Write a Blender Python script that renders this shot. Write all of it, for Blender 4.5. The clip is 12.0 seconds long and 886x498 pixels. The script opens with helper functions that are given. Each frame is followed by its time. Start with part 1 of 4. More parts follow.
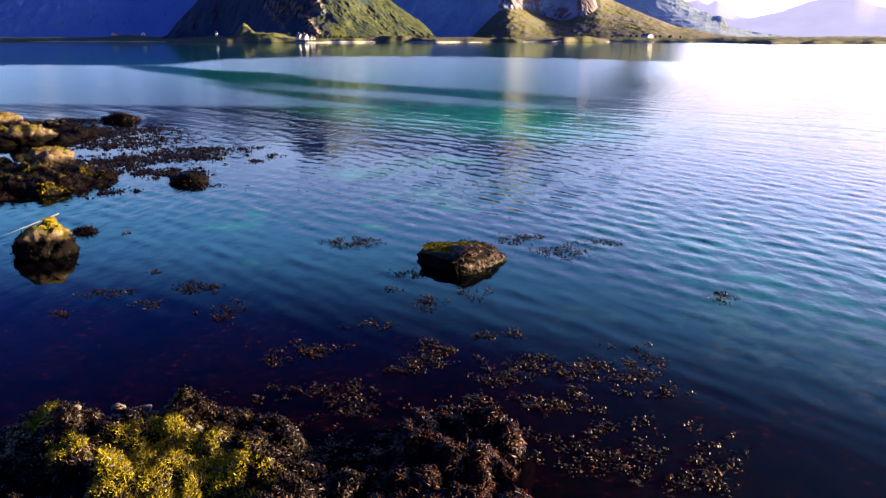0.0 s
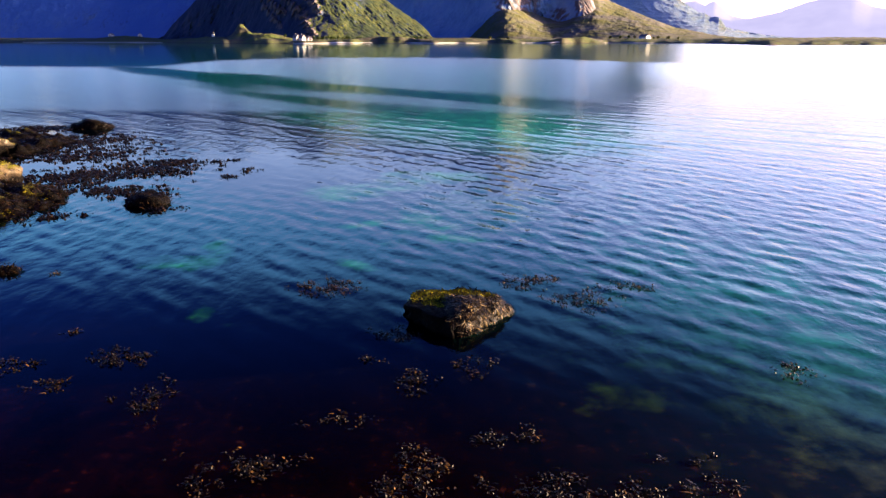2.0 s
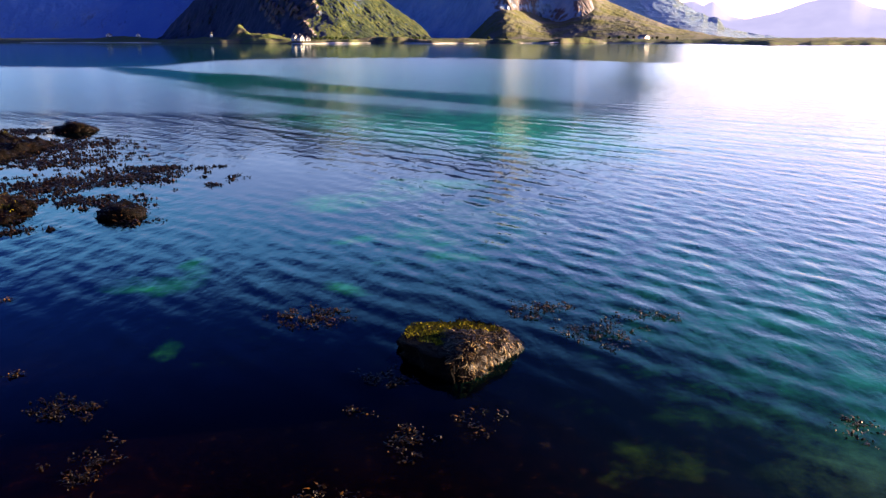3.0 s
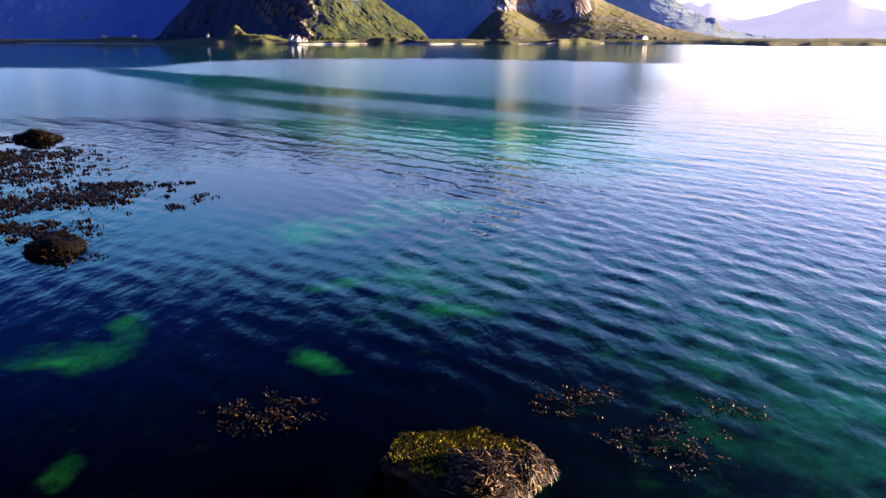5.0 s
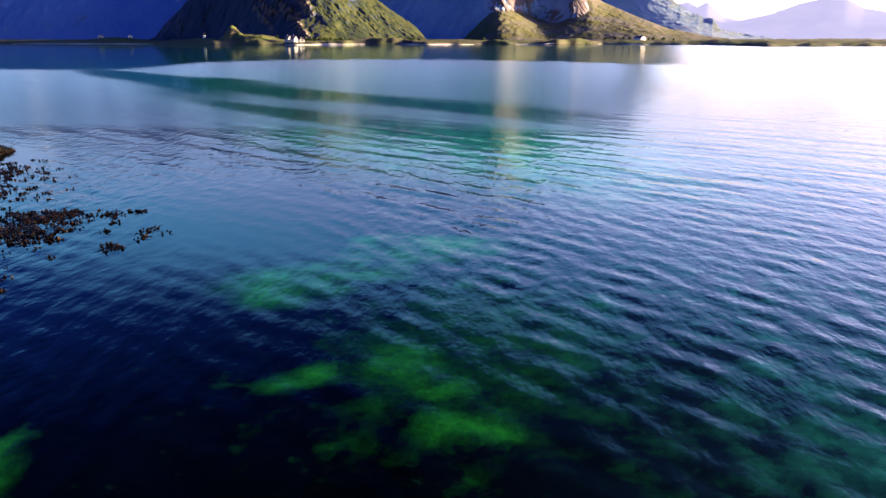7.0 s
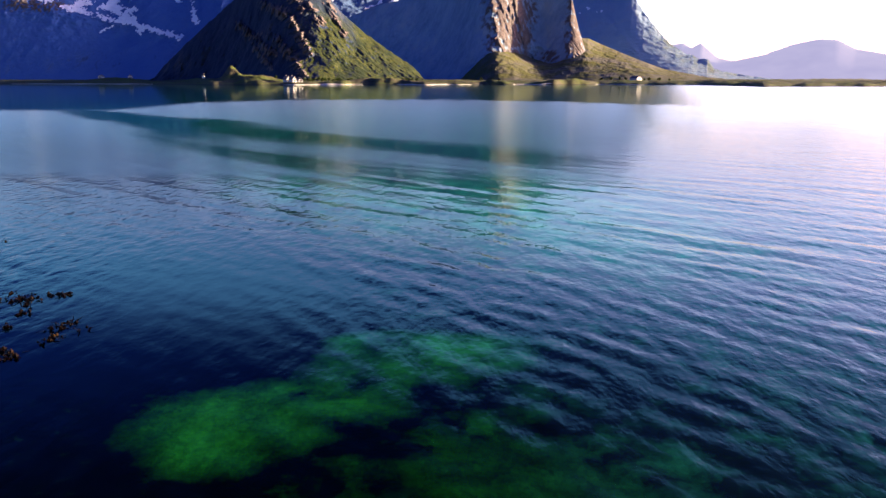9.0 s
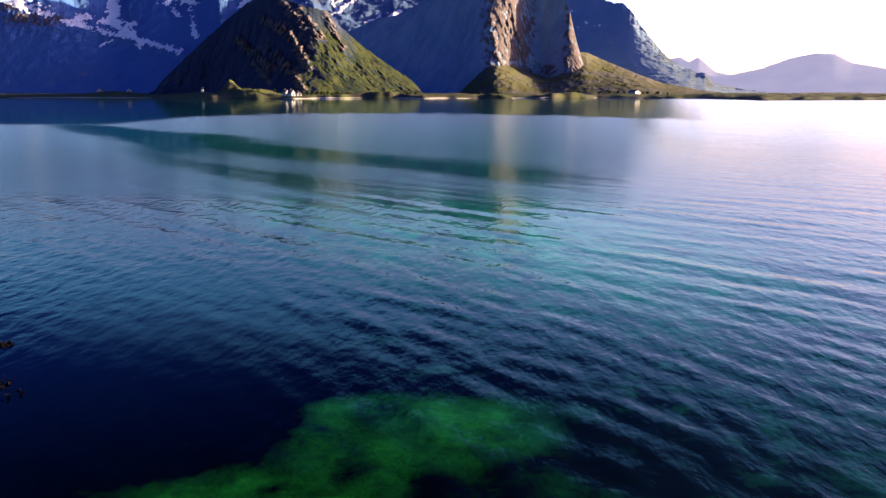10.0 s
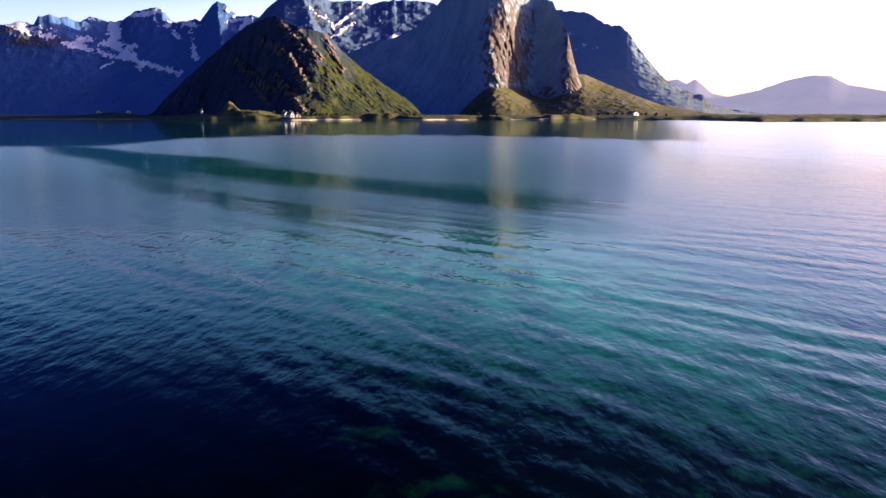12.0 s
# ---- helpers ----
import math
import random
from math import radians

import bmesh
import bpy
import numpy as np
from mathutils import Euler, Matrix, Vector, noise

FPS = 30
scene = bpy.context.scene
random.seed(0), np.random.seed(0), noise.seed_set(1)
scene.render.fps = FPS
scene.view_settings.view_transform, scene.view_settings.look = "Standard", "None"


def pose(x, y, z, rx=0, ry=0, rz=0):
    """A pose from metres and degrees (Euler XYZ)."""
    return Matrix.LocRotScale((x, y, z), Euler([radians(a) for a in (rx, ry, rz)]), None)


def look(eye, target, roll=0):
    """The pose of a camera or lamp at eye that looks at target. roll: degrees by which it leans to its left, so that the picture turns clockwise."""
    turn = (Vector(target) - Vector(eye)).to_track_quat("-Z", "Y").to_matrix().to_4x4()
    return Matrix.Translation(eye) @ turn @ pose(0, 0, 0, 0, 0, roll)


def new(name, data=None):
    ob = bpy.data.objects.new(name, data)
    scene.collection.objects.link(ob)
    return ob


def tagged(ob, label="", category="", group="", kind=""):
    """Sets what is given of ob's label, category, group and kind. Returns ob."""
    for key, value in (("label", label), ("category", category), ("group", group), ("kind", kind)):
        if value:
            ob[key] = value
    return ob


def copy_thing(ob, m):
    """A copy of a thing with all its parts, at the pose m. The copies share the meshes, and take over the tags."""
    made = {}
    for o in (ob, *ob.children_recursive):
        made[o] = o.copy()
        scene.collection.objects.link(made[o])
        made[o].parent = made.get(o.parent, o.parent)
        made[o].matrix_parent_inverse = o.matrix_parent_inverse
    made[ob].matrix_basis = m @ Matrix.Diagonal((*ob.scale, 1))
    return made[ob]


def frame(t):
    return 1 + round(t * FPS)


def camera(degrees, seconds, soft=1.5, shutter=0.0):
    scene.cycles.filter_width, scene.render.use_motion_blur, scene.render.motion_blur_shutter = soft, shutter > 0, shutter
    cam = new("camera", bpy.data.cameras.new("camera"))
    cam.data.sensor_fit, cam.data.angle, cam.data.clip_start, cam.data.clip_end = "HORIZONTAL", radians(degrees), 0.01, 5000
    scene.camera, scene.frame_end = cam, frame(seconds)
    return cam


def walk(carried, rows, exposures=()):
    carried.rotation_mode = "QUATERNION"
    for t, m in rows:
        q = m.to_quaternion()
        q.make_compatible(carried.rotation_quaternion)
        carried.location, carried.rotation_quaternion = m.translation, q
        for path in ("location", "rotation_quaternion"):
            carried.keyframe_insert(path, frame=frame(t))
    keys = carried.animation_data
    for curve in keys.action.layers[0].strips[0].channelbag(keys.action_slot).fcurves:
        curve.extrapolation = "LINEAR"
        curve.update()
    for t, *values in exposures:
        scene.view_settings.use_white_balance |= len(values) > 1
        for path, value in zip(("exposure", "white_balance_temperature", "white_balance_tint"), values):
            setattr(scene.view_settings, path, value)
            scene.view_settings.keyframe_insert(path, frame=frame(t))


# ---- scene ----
cam = camera(60.0, 12.0, 1.4)
# seconds, x, y, z, tilt, heading
PATH = [
    (0, 0.000, 0.000, 3.000, 74.65, 0.01),
    (0.5, 0.018, 0.529, 3.003, 74.66, -0.02),
    (1, 0.034, 1.063, 3.012, 74.66, -0.07),
    (1.5, 0.053, 1.600, 3.009, 74.70, -0.11),
    (2, 0.059, 2.134, 3.004, 74.71, -0.16),
    (2.5, 0.055, 2.709, 2.986, 74.72, -0.21),
    (3, 0.060, 3.278, 2.970, 74.73, -0.26),
    (3.2, 0.060, 3.511, 2.967, 74.74, -0.28),
    (4.8, 0.047, 5.373, 2.935, 74.78, -0.43),
    (5, 0.046, 5.613, 2.931, 74.78, -0.45),
    (5.5, 0.041, 6.243, 2.929, 74.78, -0.49),
    (6, 0.036, 6.960, 2.932, 74.78, -0.54),
    (6.5, 0.020, 7.707, 2.934, 74.79, -0.58),
    (7, 0.013, 8.400, 2.933, 74.81, -0.63),
    (7.2, 0.006, 8.682, 2.932, 74.84, -0.65),
    (8.8, -0.051, 11.065, 2.923, 77.46, -0.79),
    (9, -0.057, 11.381, 2.922, 77.64, -0.81),
    (9.5, -0.080, 12.203, 2.926, 78.04, -0.86),
    (10, -0.099, 12.967, 2.929, 78.62, -0.91),
    (10.5, -0.125, 13.606, 2.930, 78.99, -0.94),
    (11, -0.148, 14.116, 2.925, 79.29, -0.98),
    (11.5, -0.158, 14.633, 2.925, 79.73, -1.00),
    (12, -0.166, 15.154, 2.925, 80.17, -1.00),
]
walk(cam, [(t, pose(x, y, z, rx, 0, rz)) for t, x, y, z, rx, rz in PATH], [(0, 3.80, 6500, 16), (6.5, 3.75, 6500, 16), (9.5, 3.25, 6500, 16), (12, 2.94, 6500, 16)])

# ---- daylight: a low sun over the right-hand shore, clear sky ----
SUN_AZ, SUN_EL = 80.0, 9.0          # degrees clockwise from +y, above the horizon
GLOW_AZ = 68.0                      # the middle of the rosy glow along the horizon
sky_world = bpy.data.worlds.new("evening_sky")
scene.world = sky_world
sky_world.use_nodes = True
wn = sky_world.node_tree
sky = wn.nodes.new("ShaderNodeTexSky")
sky.sky_type = "NISHITA"
sky.sun_disc = False
sky.sun_elevation = radians(SUN_EL)
sky.sun_rotation = radians(SUN_AZ)
sky.air_density, sky.dust_density, sky.ozone_density = 1.0, 1.7, 4.0
wn.nodes["Background"].inputs["Strength"].default_value = 0.16
# evening air: rosy and bright low down and towards the sun, deep blue overhead and away from it
where = wn.nodes.new("ShaderNodeTexCoord")
air = wn.nodes.new("ShaderNodeValToRGB")
air.color_ramp.interpolation = "EASE"
air_stops = [(0.0, (1.0, 0.56, 0.63)), (0.09, (1.0, 0.572, 0.65)), (0.17, (0.90, 0.57, 0.65)), (0.25, (0.54, 0.385, 0.48)), (0.32, (0.265, 0.395, 0.47)), (0.435, (0.017, 0.040, 0.165)), (1.0, (0.003, 0.012, 0.10))]
for k in range(5):
    air.color_ramp.elements.new(0.2 + 0.1 * k)
for stop, (at, colour) in zip(air.color_ramp.elements, air_stops):
    stop.position, stop.color = at, (*colour, 1)
both = wn.nodes.new("ShaderNodeMix")
both.data_type, both.blend_type = "RGBA", "MULTIPLY"
both.inputs[0].default_value = 1.0
sunward = wn.nodes.new("ShaderNodeVectorMath")
sunward.operation = "DOT_PRODUCT"
sunward.inputs[1].default_value = (-0.20 * math.sin(radians(GLOW_AZ)), -0.20 * math.cos(radians(GLOW_AZ)), 1.0)
lifted = wn.nodes.new("ShaderNodeMath")
lifted.inputs[1].default_value = 0.105
wn.links.new(where.outputs["Generated"], sunward.inputs[0])
wn.links.new(sunward.outputs["Value"], lifted.inputs[0])
wn.links.new(lifted.outputs[0], air.inputs[0])
wn.links.new(sky.outputs[0], both.inputs[6])
wn.links.new(air.outputs[0], both.inputs[7])
wn.links.new(both.outputs[2], wn.nodes["Background"].inputs[0])

sun_data = bpy.data.lights.new("sun", "SUN")
sun_data.energy, sun_data.angle, sun_data.color = 3.0, radians(0.6), (1.0, 0.76, 0.46)
sun = new("sun", sun_data)
to_sun = Vector((math.sin(radians(SUN_AZ)) * math.cos(radians(SUN_EL)), math.cos(radians(SUN_AZ)) * math.cos(radians(SUN_EL)), math.sin(radians(SUN_EL))))
sun.matrix_world = look(tuple(to_sun * 100), (0, 0, 0))


# ---- materials ----
class Nodes:
    """A material's node tree with short calls."""

    def __init__(self, name):
        self.mat = bpy.data.materials.new(name)
        self.mat.use_nodes = True
        self.tree = self.mat.node_tree
        self.bsdf = self.tree.nodes["Principled BSDF"]
        self.out = self.tree.nodes["Material Output"]
        self.geo = self.node("ShaderNodeNewGeometry")

    def node(self, kind, **values):
        n = self.tree.nodes.new(kind)
        for key, value in values.items():
            n.inputs[key.replace("_", " ")].default_value = value
        return n

    def link(self, a, b):
        self.tree.links.new(a, b)

    def put(self, socket, value):
        if isinstance(value, bpy.types.NodeSocket):
            self.link(value, socket)
        else:
            socket.default_value = value

    def noise(self, scale, detail=4.0, rough=0.55, stretch=None, warp=0.0):
        n = self.node("ShaderNodeTexNoise", Scale=scale, Detail=detail, Roughness=rough, Distortion=warp)
        where = self.geo.outputs["Position"]
        if stretch:
            m = self.node("ShaderNodeMapping")
            m.inputs["Scale"].default_value = stretch[:3]
            if len(stretch) > 3:
                m.inputs["Rotation"].default_value = (0, 0, radians(stretch[3]))
            self.link(where, m.inputs["Vector"])
            where = m.outputs[0]
        self.link(where, n.inputs["Vector"])
        return n.outputs["Fac"]

    def ramp(self, fac, stops):
        n = self.node("ShaderNodeValToRGB")
        el = n.color_ramp.elements
        while len(el) < len(stops):
            el.new(0.5)
        for e, (at, c) in zip(el, stops):
            e.position = at
            e.color = (c, c, c, 1) if isinstance(c, (int, float)) else (*c, 1)
        self.link(fac, n.inputs[0])
        return n.outputs[0]

    def math(self, op, a, b=0.0, clamp=False):
        n = self.node("ShaderNodeMath")
        n.operation, n.use_clamp = op, clamp
        self.put(n.inputs[0], a)
        self.put(n.inputs[1], b)
        return n.outputs[0]

    def mix(self, fac, a, b):
        n = self.node("ShaderNodeMix")
        n.data_type = "RGBA"
        self.put(n.inputs[0], fac)
        for socket, value in ((n.inputs[6], a), (n.inputs[7], b)):
            self.put(socket, value if isinstance(value, bpy.types.NodeSocket) else (*value, 1))
        return n.outputs[2]

    def part_of_normal(self, axis):
        n = self.node("ShaderNodeSeparateXYZ")
        self.link(self.geo.outputs["Normal"], n.inputs[0])
        return n.outputs[axis]

    def height_above(self):
        n = self.node("ShaderNodeSeparateXYZ")
        self.link(self.geo.outputs["Position"], n.inputs[0])
        return n.outputs[2]

    def bump(self, height, strength, distance):
        n = self.node("ShaderNodeBump", Strength=strength, Distance=distance)
        self.link(height, n.inputs["Height"])
        return n.outputs[0]

    def finish(self, colour, rough=0.8, normal=None, spec=0.5):
        self.put(self.bsdf.inputs["Base Color"], colour if isinstance(colour, bpy.types.NodeSocket) else (*colour, 1))
        self.put(self.bsdf.inputs["Roughness"], rough)
        self.bsdf.inputs["Specular IOR Level"].default_value = spec
        if normal:
            self.link(normal, self.bsdf.inputs["Normal"])
        return self.mat


def water_material():
    n = Nodes("sea_water")
    ripple = n.node("ShaderNodeAttribute")
    ripple.attribute_name = "ripple"
    strong = ripple.outputs["Fac"]
    open_water = n.node("ShaderNodeAttribute")
    open_water.attribute_name = "open_water"
    fine = n.noise(5.0, 3.0, 0.5, (1.0, 0.45, 1.0, 32))
    broad = n.noise(0.9, 3.0, 0.5, (1.0, 0.5, 1.0, 32))
    swell = n.noise(0.12, 4.0, 0.6, (1.0, 0.6, 1.0, 42))
    h = n.math("ADD", n.math("MULTIPLY", fine, 0.017), n.math("ADD", n.math("MULTIPLY", broad, n.math("ADD", n.math("MULTIPLY", open_water.outputs["Fac"], 0.02), 0.012)), n.math("MULTIPLY", swell, n.math("MULTIPLY", open_water.outputs["Fac"], 0.12))))
    h = n.math("MULTIPLY", h, strong)
    normal = n.bump(h, 1.0, 1.0)
    fres = n.node("ShaderNodeFresnel", IOR=1.333)
    n.link(normal, fres.inputs["Normal"])
    gloss = n.node("ShaderNodeBsdfGlossy")
    silk = n.node("ShaderNodeAttribute")
    silk.attribute_name = "silk"
    dull = n.math("MAXIMUM", n.math("MULTIPLY", n.math("MULTIPLY", strong, open_water.outputs["Fac"]), 0.13), n.math("MULTIPLY", silk.outputs["Fac"], 0.16))
    n.link(n.math("ADD", dull, 0.02), gloss.inputs["Roughness"])
    gloss.inputs["Color"].default_value = (0.88, 0.98, 0.96, 1)
    n.link(normal, gloss.inputs["Normal"])
    bend = n.node("ShaderNodeBsdfRefraction", Roughness=0.0, IOR=1.333)
    shoal = n.node("ShaderNodeAttribute")
    shoal.attribute_name = "shallow"
    n.link(n.mix(shoal.outputs["Fac"], (0.02, 0.36, 0.42), (0.42, 0.20, 0.22)), bend.inputs["Color"])
    n.link(normal, bend.inputs["Normal"])
    deep = n.node("ShaderNodeAttribute")
    deep.attribute_name = "deep"
    body = n.node("ShaderNodeBsdfDiffuse")
    n.link(n.mix(open_water.outputs["Fac"], n.mix(deep.outputs["Fac"], (0.0, 0.0, 0.0003), (0.0016, 0.0064, 0.0140)), (0.001, 0.036, 0.039)), body.inputs["Color"])
    below = n.node("ShaderNodeAddShader")
    n.link(bend.outputs[0], below.inputs[0])
    n.link(body.outputs[0], below.inputs[1])
    both = n.node("ShaderNodeMixShader")
    # through a polarising filter: the glare dies away towards steep views
    glare = n.ramp(fres.outputs[0], [(0.03, 0.0), (0.05, 0.002), (0.08, 0.014), (0.134, 0.058), (0.21, 0.125), (0.285, 0.155), (0.4, 0.215), (0.61, 0.32), (1.0, 1.0)])
    n.link(glare, both.inputs[0])
    n.link(below.outputs[0], both.inputs[1])
    n.link(gloss.outputs[0], both.inputs[2])
    n.link(both.outputs[0], n.out.inputs["Surface"])
    return n.mat


def seabed_material():
    n = Nodes("seabed")
    att = n.node("ShaderNodeAttribute")
    att.attribute_name = "sand"
    edge = n.math("ADD", att.outputs["Fac"], n.math("MULTIPLY", n.math("SUBTRACT", n.noise(2.6, 6.0, 0.65), 0.5), 0.8))
    sandy = n.ramp(edge, [(0.18, 0.0), (1.1, 1.0)])
    sep = n.node("ShaderNodeSeparateXYZ")
    n.link(n.geo.outputs["Position"], sep.inputs[0])
    beyond = n.math("ADD", sep.outputs[1], n.math("MULTIPLY", n.math("MAXIMUM", n.math("SUBTRACT", sep.outputs[0], 0.5), 0.0), 6.0))
    offshore = n.ramp(n.math("DIVIDE", beyond, 100.0), [(0.19, 0.0), (0.32, 1.0)])
    film = n.ramp(n.noise(4.5, 6.0, 0.7), [(0.30, (0.040, 0.070, 0.010)), (0.5, (0.095, 0.145, 0.018)), (0.72, (0.16, 0.22, 0.028))])
    clean = n.ramp(n.noise(3.0, 5.0), [(0.3, (0.22, 0.26, 0.23)), (0.7, (0.32, 0.36, 0.32))])
    sand = n.mix(offshore, film, clean)
    weed = n.ramp(n.noise(9.0, 6.0, 0.7), [(0.35, (0.0006, 0.0003, 0.0010)), (0.6, (0.004, 0.0012, 0.0025)), (0.8, (0.06, 0.022, 0.012))])
    return n.finish(n.mix(sandy, weed, sand), 0.95, n.bump(n.noise(12.0, 5.0), 0.25, 0.03), 0.0)


def stone_material(name, moss, tone=1.0):
    n = Nodes(name)
    base = n.ramp(n.noise(6.0, 8.0, 0.65), [(0.3, (0.018 * tone, 0.014 * tone, 0.010 * tone)), (0.52, (0.065 * tone, 0.052 * tone, 0.034 * tone)), (0.74, (0.22 * tone, 0.19 * tone, 0.14 * tone))])
    grain = n.noise(38.0, 5.0, 0.7)
    dirt = n.ramp(n.noise(2.2, 5.0), [(0.4, 0.0), (0.62, 1.0)])
    base = n.mix(dirt, base, (0.09 * tone, 0.065 * tone, 0.035 * tone))
    up = n.ramp(n.part_of_normal(2), [(0.35, 0.0), (0.75, 1.0)])
    green = n.ramp(n.noise(17.0, 5.0, 0.7), [(0.35, (0.018, 0.019, 0.004)), (0.65, (0.10, 0.09, 0.010))])
    where = n.math("MULTIPLY", up, n.ramp(n.noise(2.7, 4.0, 0.6), [(0.55 - 0.2 * moss, 0.0), (0.66 - 0.2 * moss, 1.0)]))
    wet = n.ramp(n.math("ADD", n.height_above(), n.math("MULTIPLY", n.noise(4.0), 0.18)), [(0.31, 1.0), (0.43, 0.0)])
    tuft = n.node("ShaderNodeAttribute")
    tuft.attribute_name = "grown"
    where = n.math("MAXIMUM", where, n.ramp(tuft.outputs["Fac"], [(0.25, 0.0), (0.5, 1.0)]))
    colour = n.mix(where, base, green)
    colour = n.mix(wet, colour, (0.0018, 0.0014, 0.001))
    rough = n.math("SUBTRACT", 0.92, n.math("MULTIPLY", wet, 0.2))
    both = n.math("ADD", grain, n.math("MULTIPLY", n.noise(9.0, 6.0), 2.0))
    n.link(n.ramp(n.math("ADD", n.height_above(), 0.5), [(0.5, 0.0), (0.54, 0.03)]), n.bsdf.inputs["Specular IOR Level"])
    return n.finish(colour, rough, n.bump(both, 0.8, 0.025), 0.12)


def weed_material(name, dark, mid, light, rough=0.35, gloss=0.12):
    n = Nodes(name)
    rnd = n.geo.outputs["Random Per Island"]
    colour = n.ramp(rnd, [(0.0, dark), (0.45, dark), (0.85, mid), (1.0, light)])
    spots = n.ramp(n.noise(60.0, 3.0), [(0.4, 0.55), (0.7, 1.0)])
    m = n.node("ShaderNodeMix")
    m.data_type, m.blend_type = "RGBA", "MULTIPLY"
    m.inputs[0].default_value = 1.0
    n.link(colour, m.inputs[6])
    n.link(spots, m.inputs[7])
    return n.finish(m.outputs[2], rough, n.bump(n.noise(90.0, 3.0), 0.4, 0.004), gloss)


def mountain_material(name, grass_to, green, scale=1.0, tones=((0.02, 0.028, 0.042), (0.05, 0.06, 0.075), (0.22, 0.20, 0.18))):
    """Rock with grass on the lower, gentler slopes and rock patches coloured as sunlit."""
    n = Nodes(name)
    steep = n.part_of_normal(2)
    height = n.height_above()
    streak = n.noise(0.05 * scale, 8.0, 0.7, (1.0, 1.0, 0.22))
    rock = n.ramp(streak, [(0.3, tones[0]), (0.54, tones[1]), (0.76, tones[2])])
    fine = n.noise(0.35 * scale, 7.0, 0.7)
    grass = n.ramp(fine, [(0.35, (0.005, 0.010, 0.005)), (0.5, (0.018, 0.027, 0.007)), (0.7, (0.052, 0.054, 0.011))])
    woods = n.ramp(n.noise(0.06 * scale, 5.0, 0.65), [(0.48, 0.0), (0.58, 1.0)])
    grass = n.mix(woods, grass, (0.007, 0.014, 0.006))
    limit = n.math("ADD", n.math("DIVIDE", height, grass_to), n.math("MULTIPLY", n.math("SUBTRACT", n.noise(0.02 * scale, 6.0, 0.65), 0.5), 1.6))
    low = n.ramp(limit, [(0.55, 1.0), (0.95, 0.0)])
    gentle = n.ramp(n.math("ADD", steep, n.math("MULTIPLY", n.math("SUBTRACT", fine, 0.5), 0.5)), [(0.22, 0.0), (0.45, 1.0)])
    # side lighting in the colour: grass green sunward, dark rock on the shaded side
    sun_side = n.ramp(n.math("ADD", n.math("MULTIPLY", n.part_of_normal(0), 0.5), 0.5), [(0.50, 0.0), (0.66, 1.0)])
    colour = n.mix(n.math("MULTIPLY", n.math("MULTIPLY", n.math("MULTIPLY", low, gentle), sun_side), green), rock, grass)
    lit_patch = n.node("ShaderNodeAttribute")
    lit_patch.attribute_name = "lit_patch"
    # warm rock tone painted where sun strikes, in place of the haze blue
    lit_rock = n.ramp(fine, [(0.3, (0.052, 0.046, 0.048)), (0.7, (0.12, 0.10, 0.095))])
    colour = n.mix(n.ramp(lit_patch.outputs["Fac"], [(0.3, 0.0), (0.6, 1.0)]), colour, lit_rock)
    rough_h = n.math("ADD", n.math("MULTIPLY", streak, 3.0), fine)
    return n.finish(colour, 0.95, n.bump(rough_h, 0.22, 2.0 / scale), 0.1)


def talus_material():
    n = Nodes("scree_grass")
    fine = n.noise(0.25, 7.0, 0.7)
    grass = n.ramp(fine, [(0.3, (0.066, 0.072, 0.024)), (0.7, (0.092, 0.094, 0.030))])
    scree = n.ramp(fine, [(0.3, (0.065, 0.068, 0.065)), (0.7, (0.115, 0.108, 0.09))])
    colour = n.mix(n.ramp(n.noise(0.03, 6.0, 0.65, (1.0, 1.0, 0.5)), [(0.42, 0.0), (0.62, 1.0)]), grass, scree)
    return n.finish(colour, 0.95, n.bump(fine, 0.3, 0.8), 0.05)


def land_material():
    n = Nodes("shore_grass")
    big = n.noise(0.035, 5.0, 0.6)
    fine = n.noise(0.5, 6.0, 0.7)
    grass = n.ramp(fine, [(0.3, (0.018, 0.028, 0.008)), (0.5, (0.055, 0.075, 0.015)), (0.75, (0.11, 0.12, 0.03))])
    heath = n.ramp(fine, [(0.3, (0.02, 0.02, 0.012)), (0.7, (0.09, 0.085, 0.05))])
    colour = n.mix(n.ramp(big, [(0.42, 0.0), (0.58, 1.0)]), grass, heath)
    shore = n.ramp(n.math("ADD", n.height_above(), n.math("MULTIPLY", fine, 0.8)), [(0.75, 1.0), (1.0, 0.0)])
    colour = n.mix(shore, colour, (0.03, 0.028, 0.022))
    return n.finish(colour, 0.95, n.bump(fine, 0.8, 0.6), 0.1)


def plain(name, colour, rough=0.7, vary=0.15, scale=3.0):
    n = Nodes(name)
    c = n.mix(n.noise(scale, 5.0, 0.6), tuple(v * (1 - vary) for v in colour), tuple(min(1, v * (1 + vary)) for v in colour))
    return n.finish(c, rough, n.bump(n.noise(scale * 6, 4.0), 0.3, 0.01), 0.3)


M_WATER = water_material()
M_BED = seabed_material()
M_STONE = stone_material("weathered_stone", 0.35, 0.5)
M_WET = stone_material("wet_black_stone", 0.9, 0.16)
M_BLACK = stone_material("dark_wet_stone", -1.5, 0.14)
M_PALEROCK = stone_material("pale_mossy_stone", 0.9, 1.5)
M_TANROCK = stone_material("tan_stone", 0.5, 0.95)
M_WRACK = weed_material("brown_wrack", (0.002, 0.001, 0.0006), (0.008, 0.0044, 0.0018), (0.034, 0.018, 0.006), 0.4, 0.04)
M_GOLD = weed_material("golden_wrack", (0.003, 0.0015, 0.0006), (0.024, 0.0115, 0.0028), (0.11, 0.055, 0.012), 0.42, 0.045)
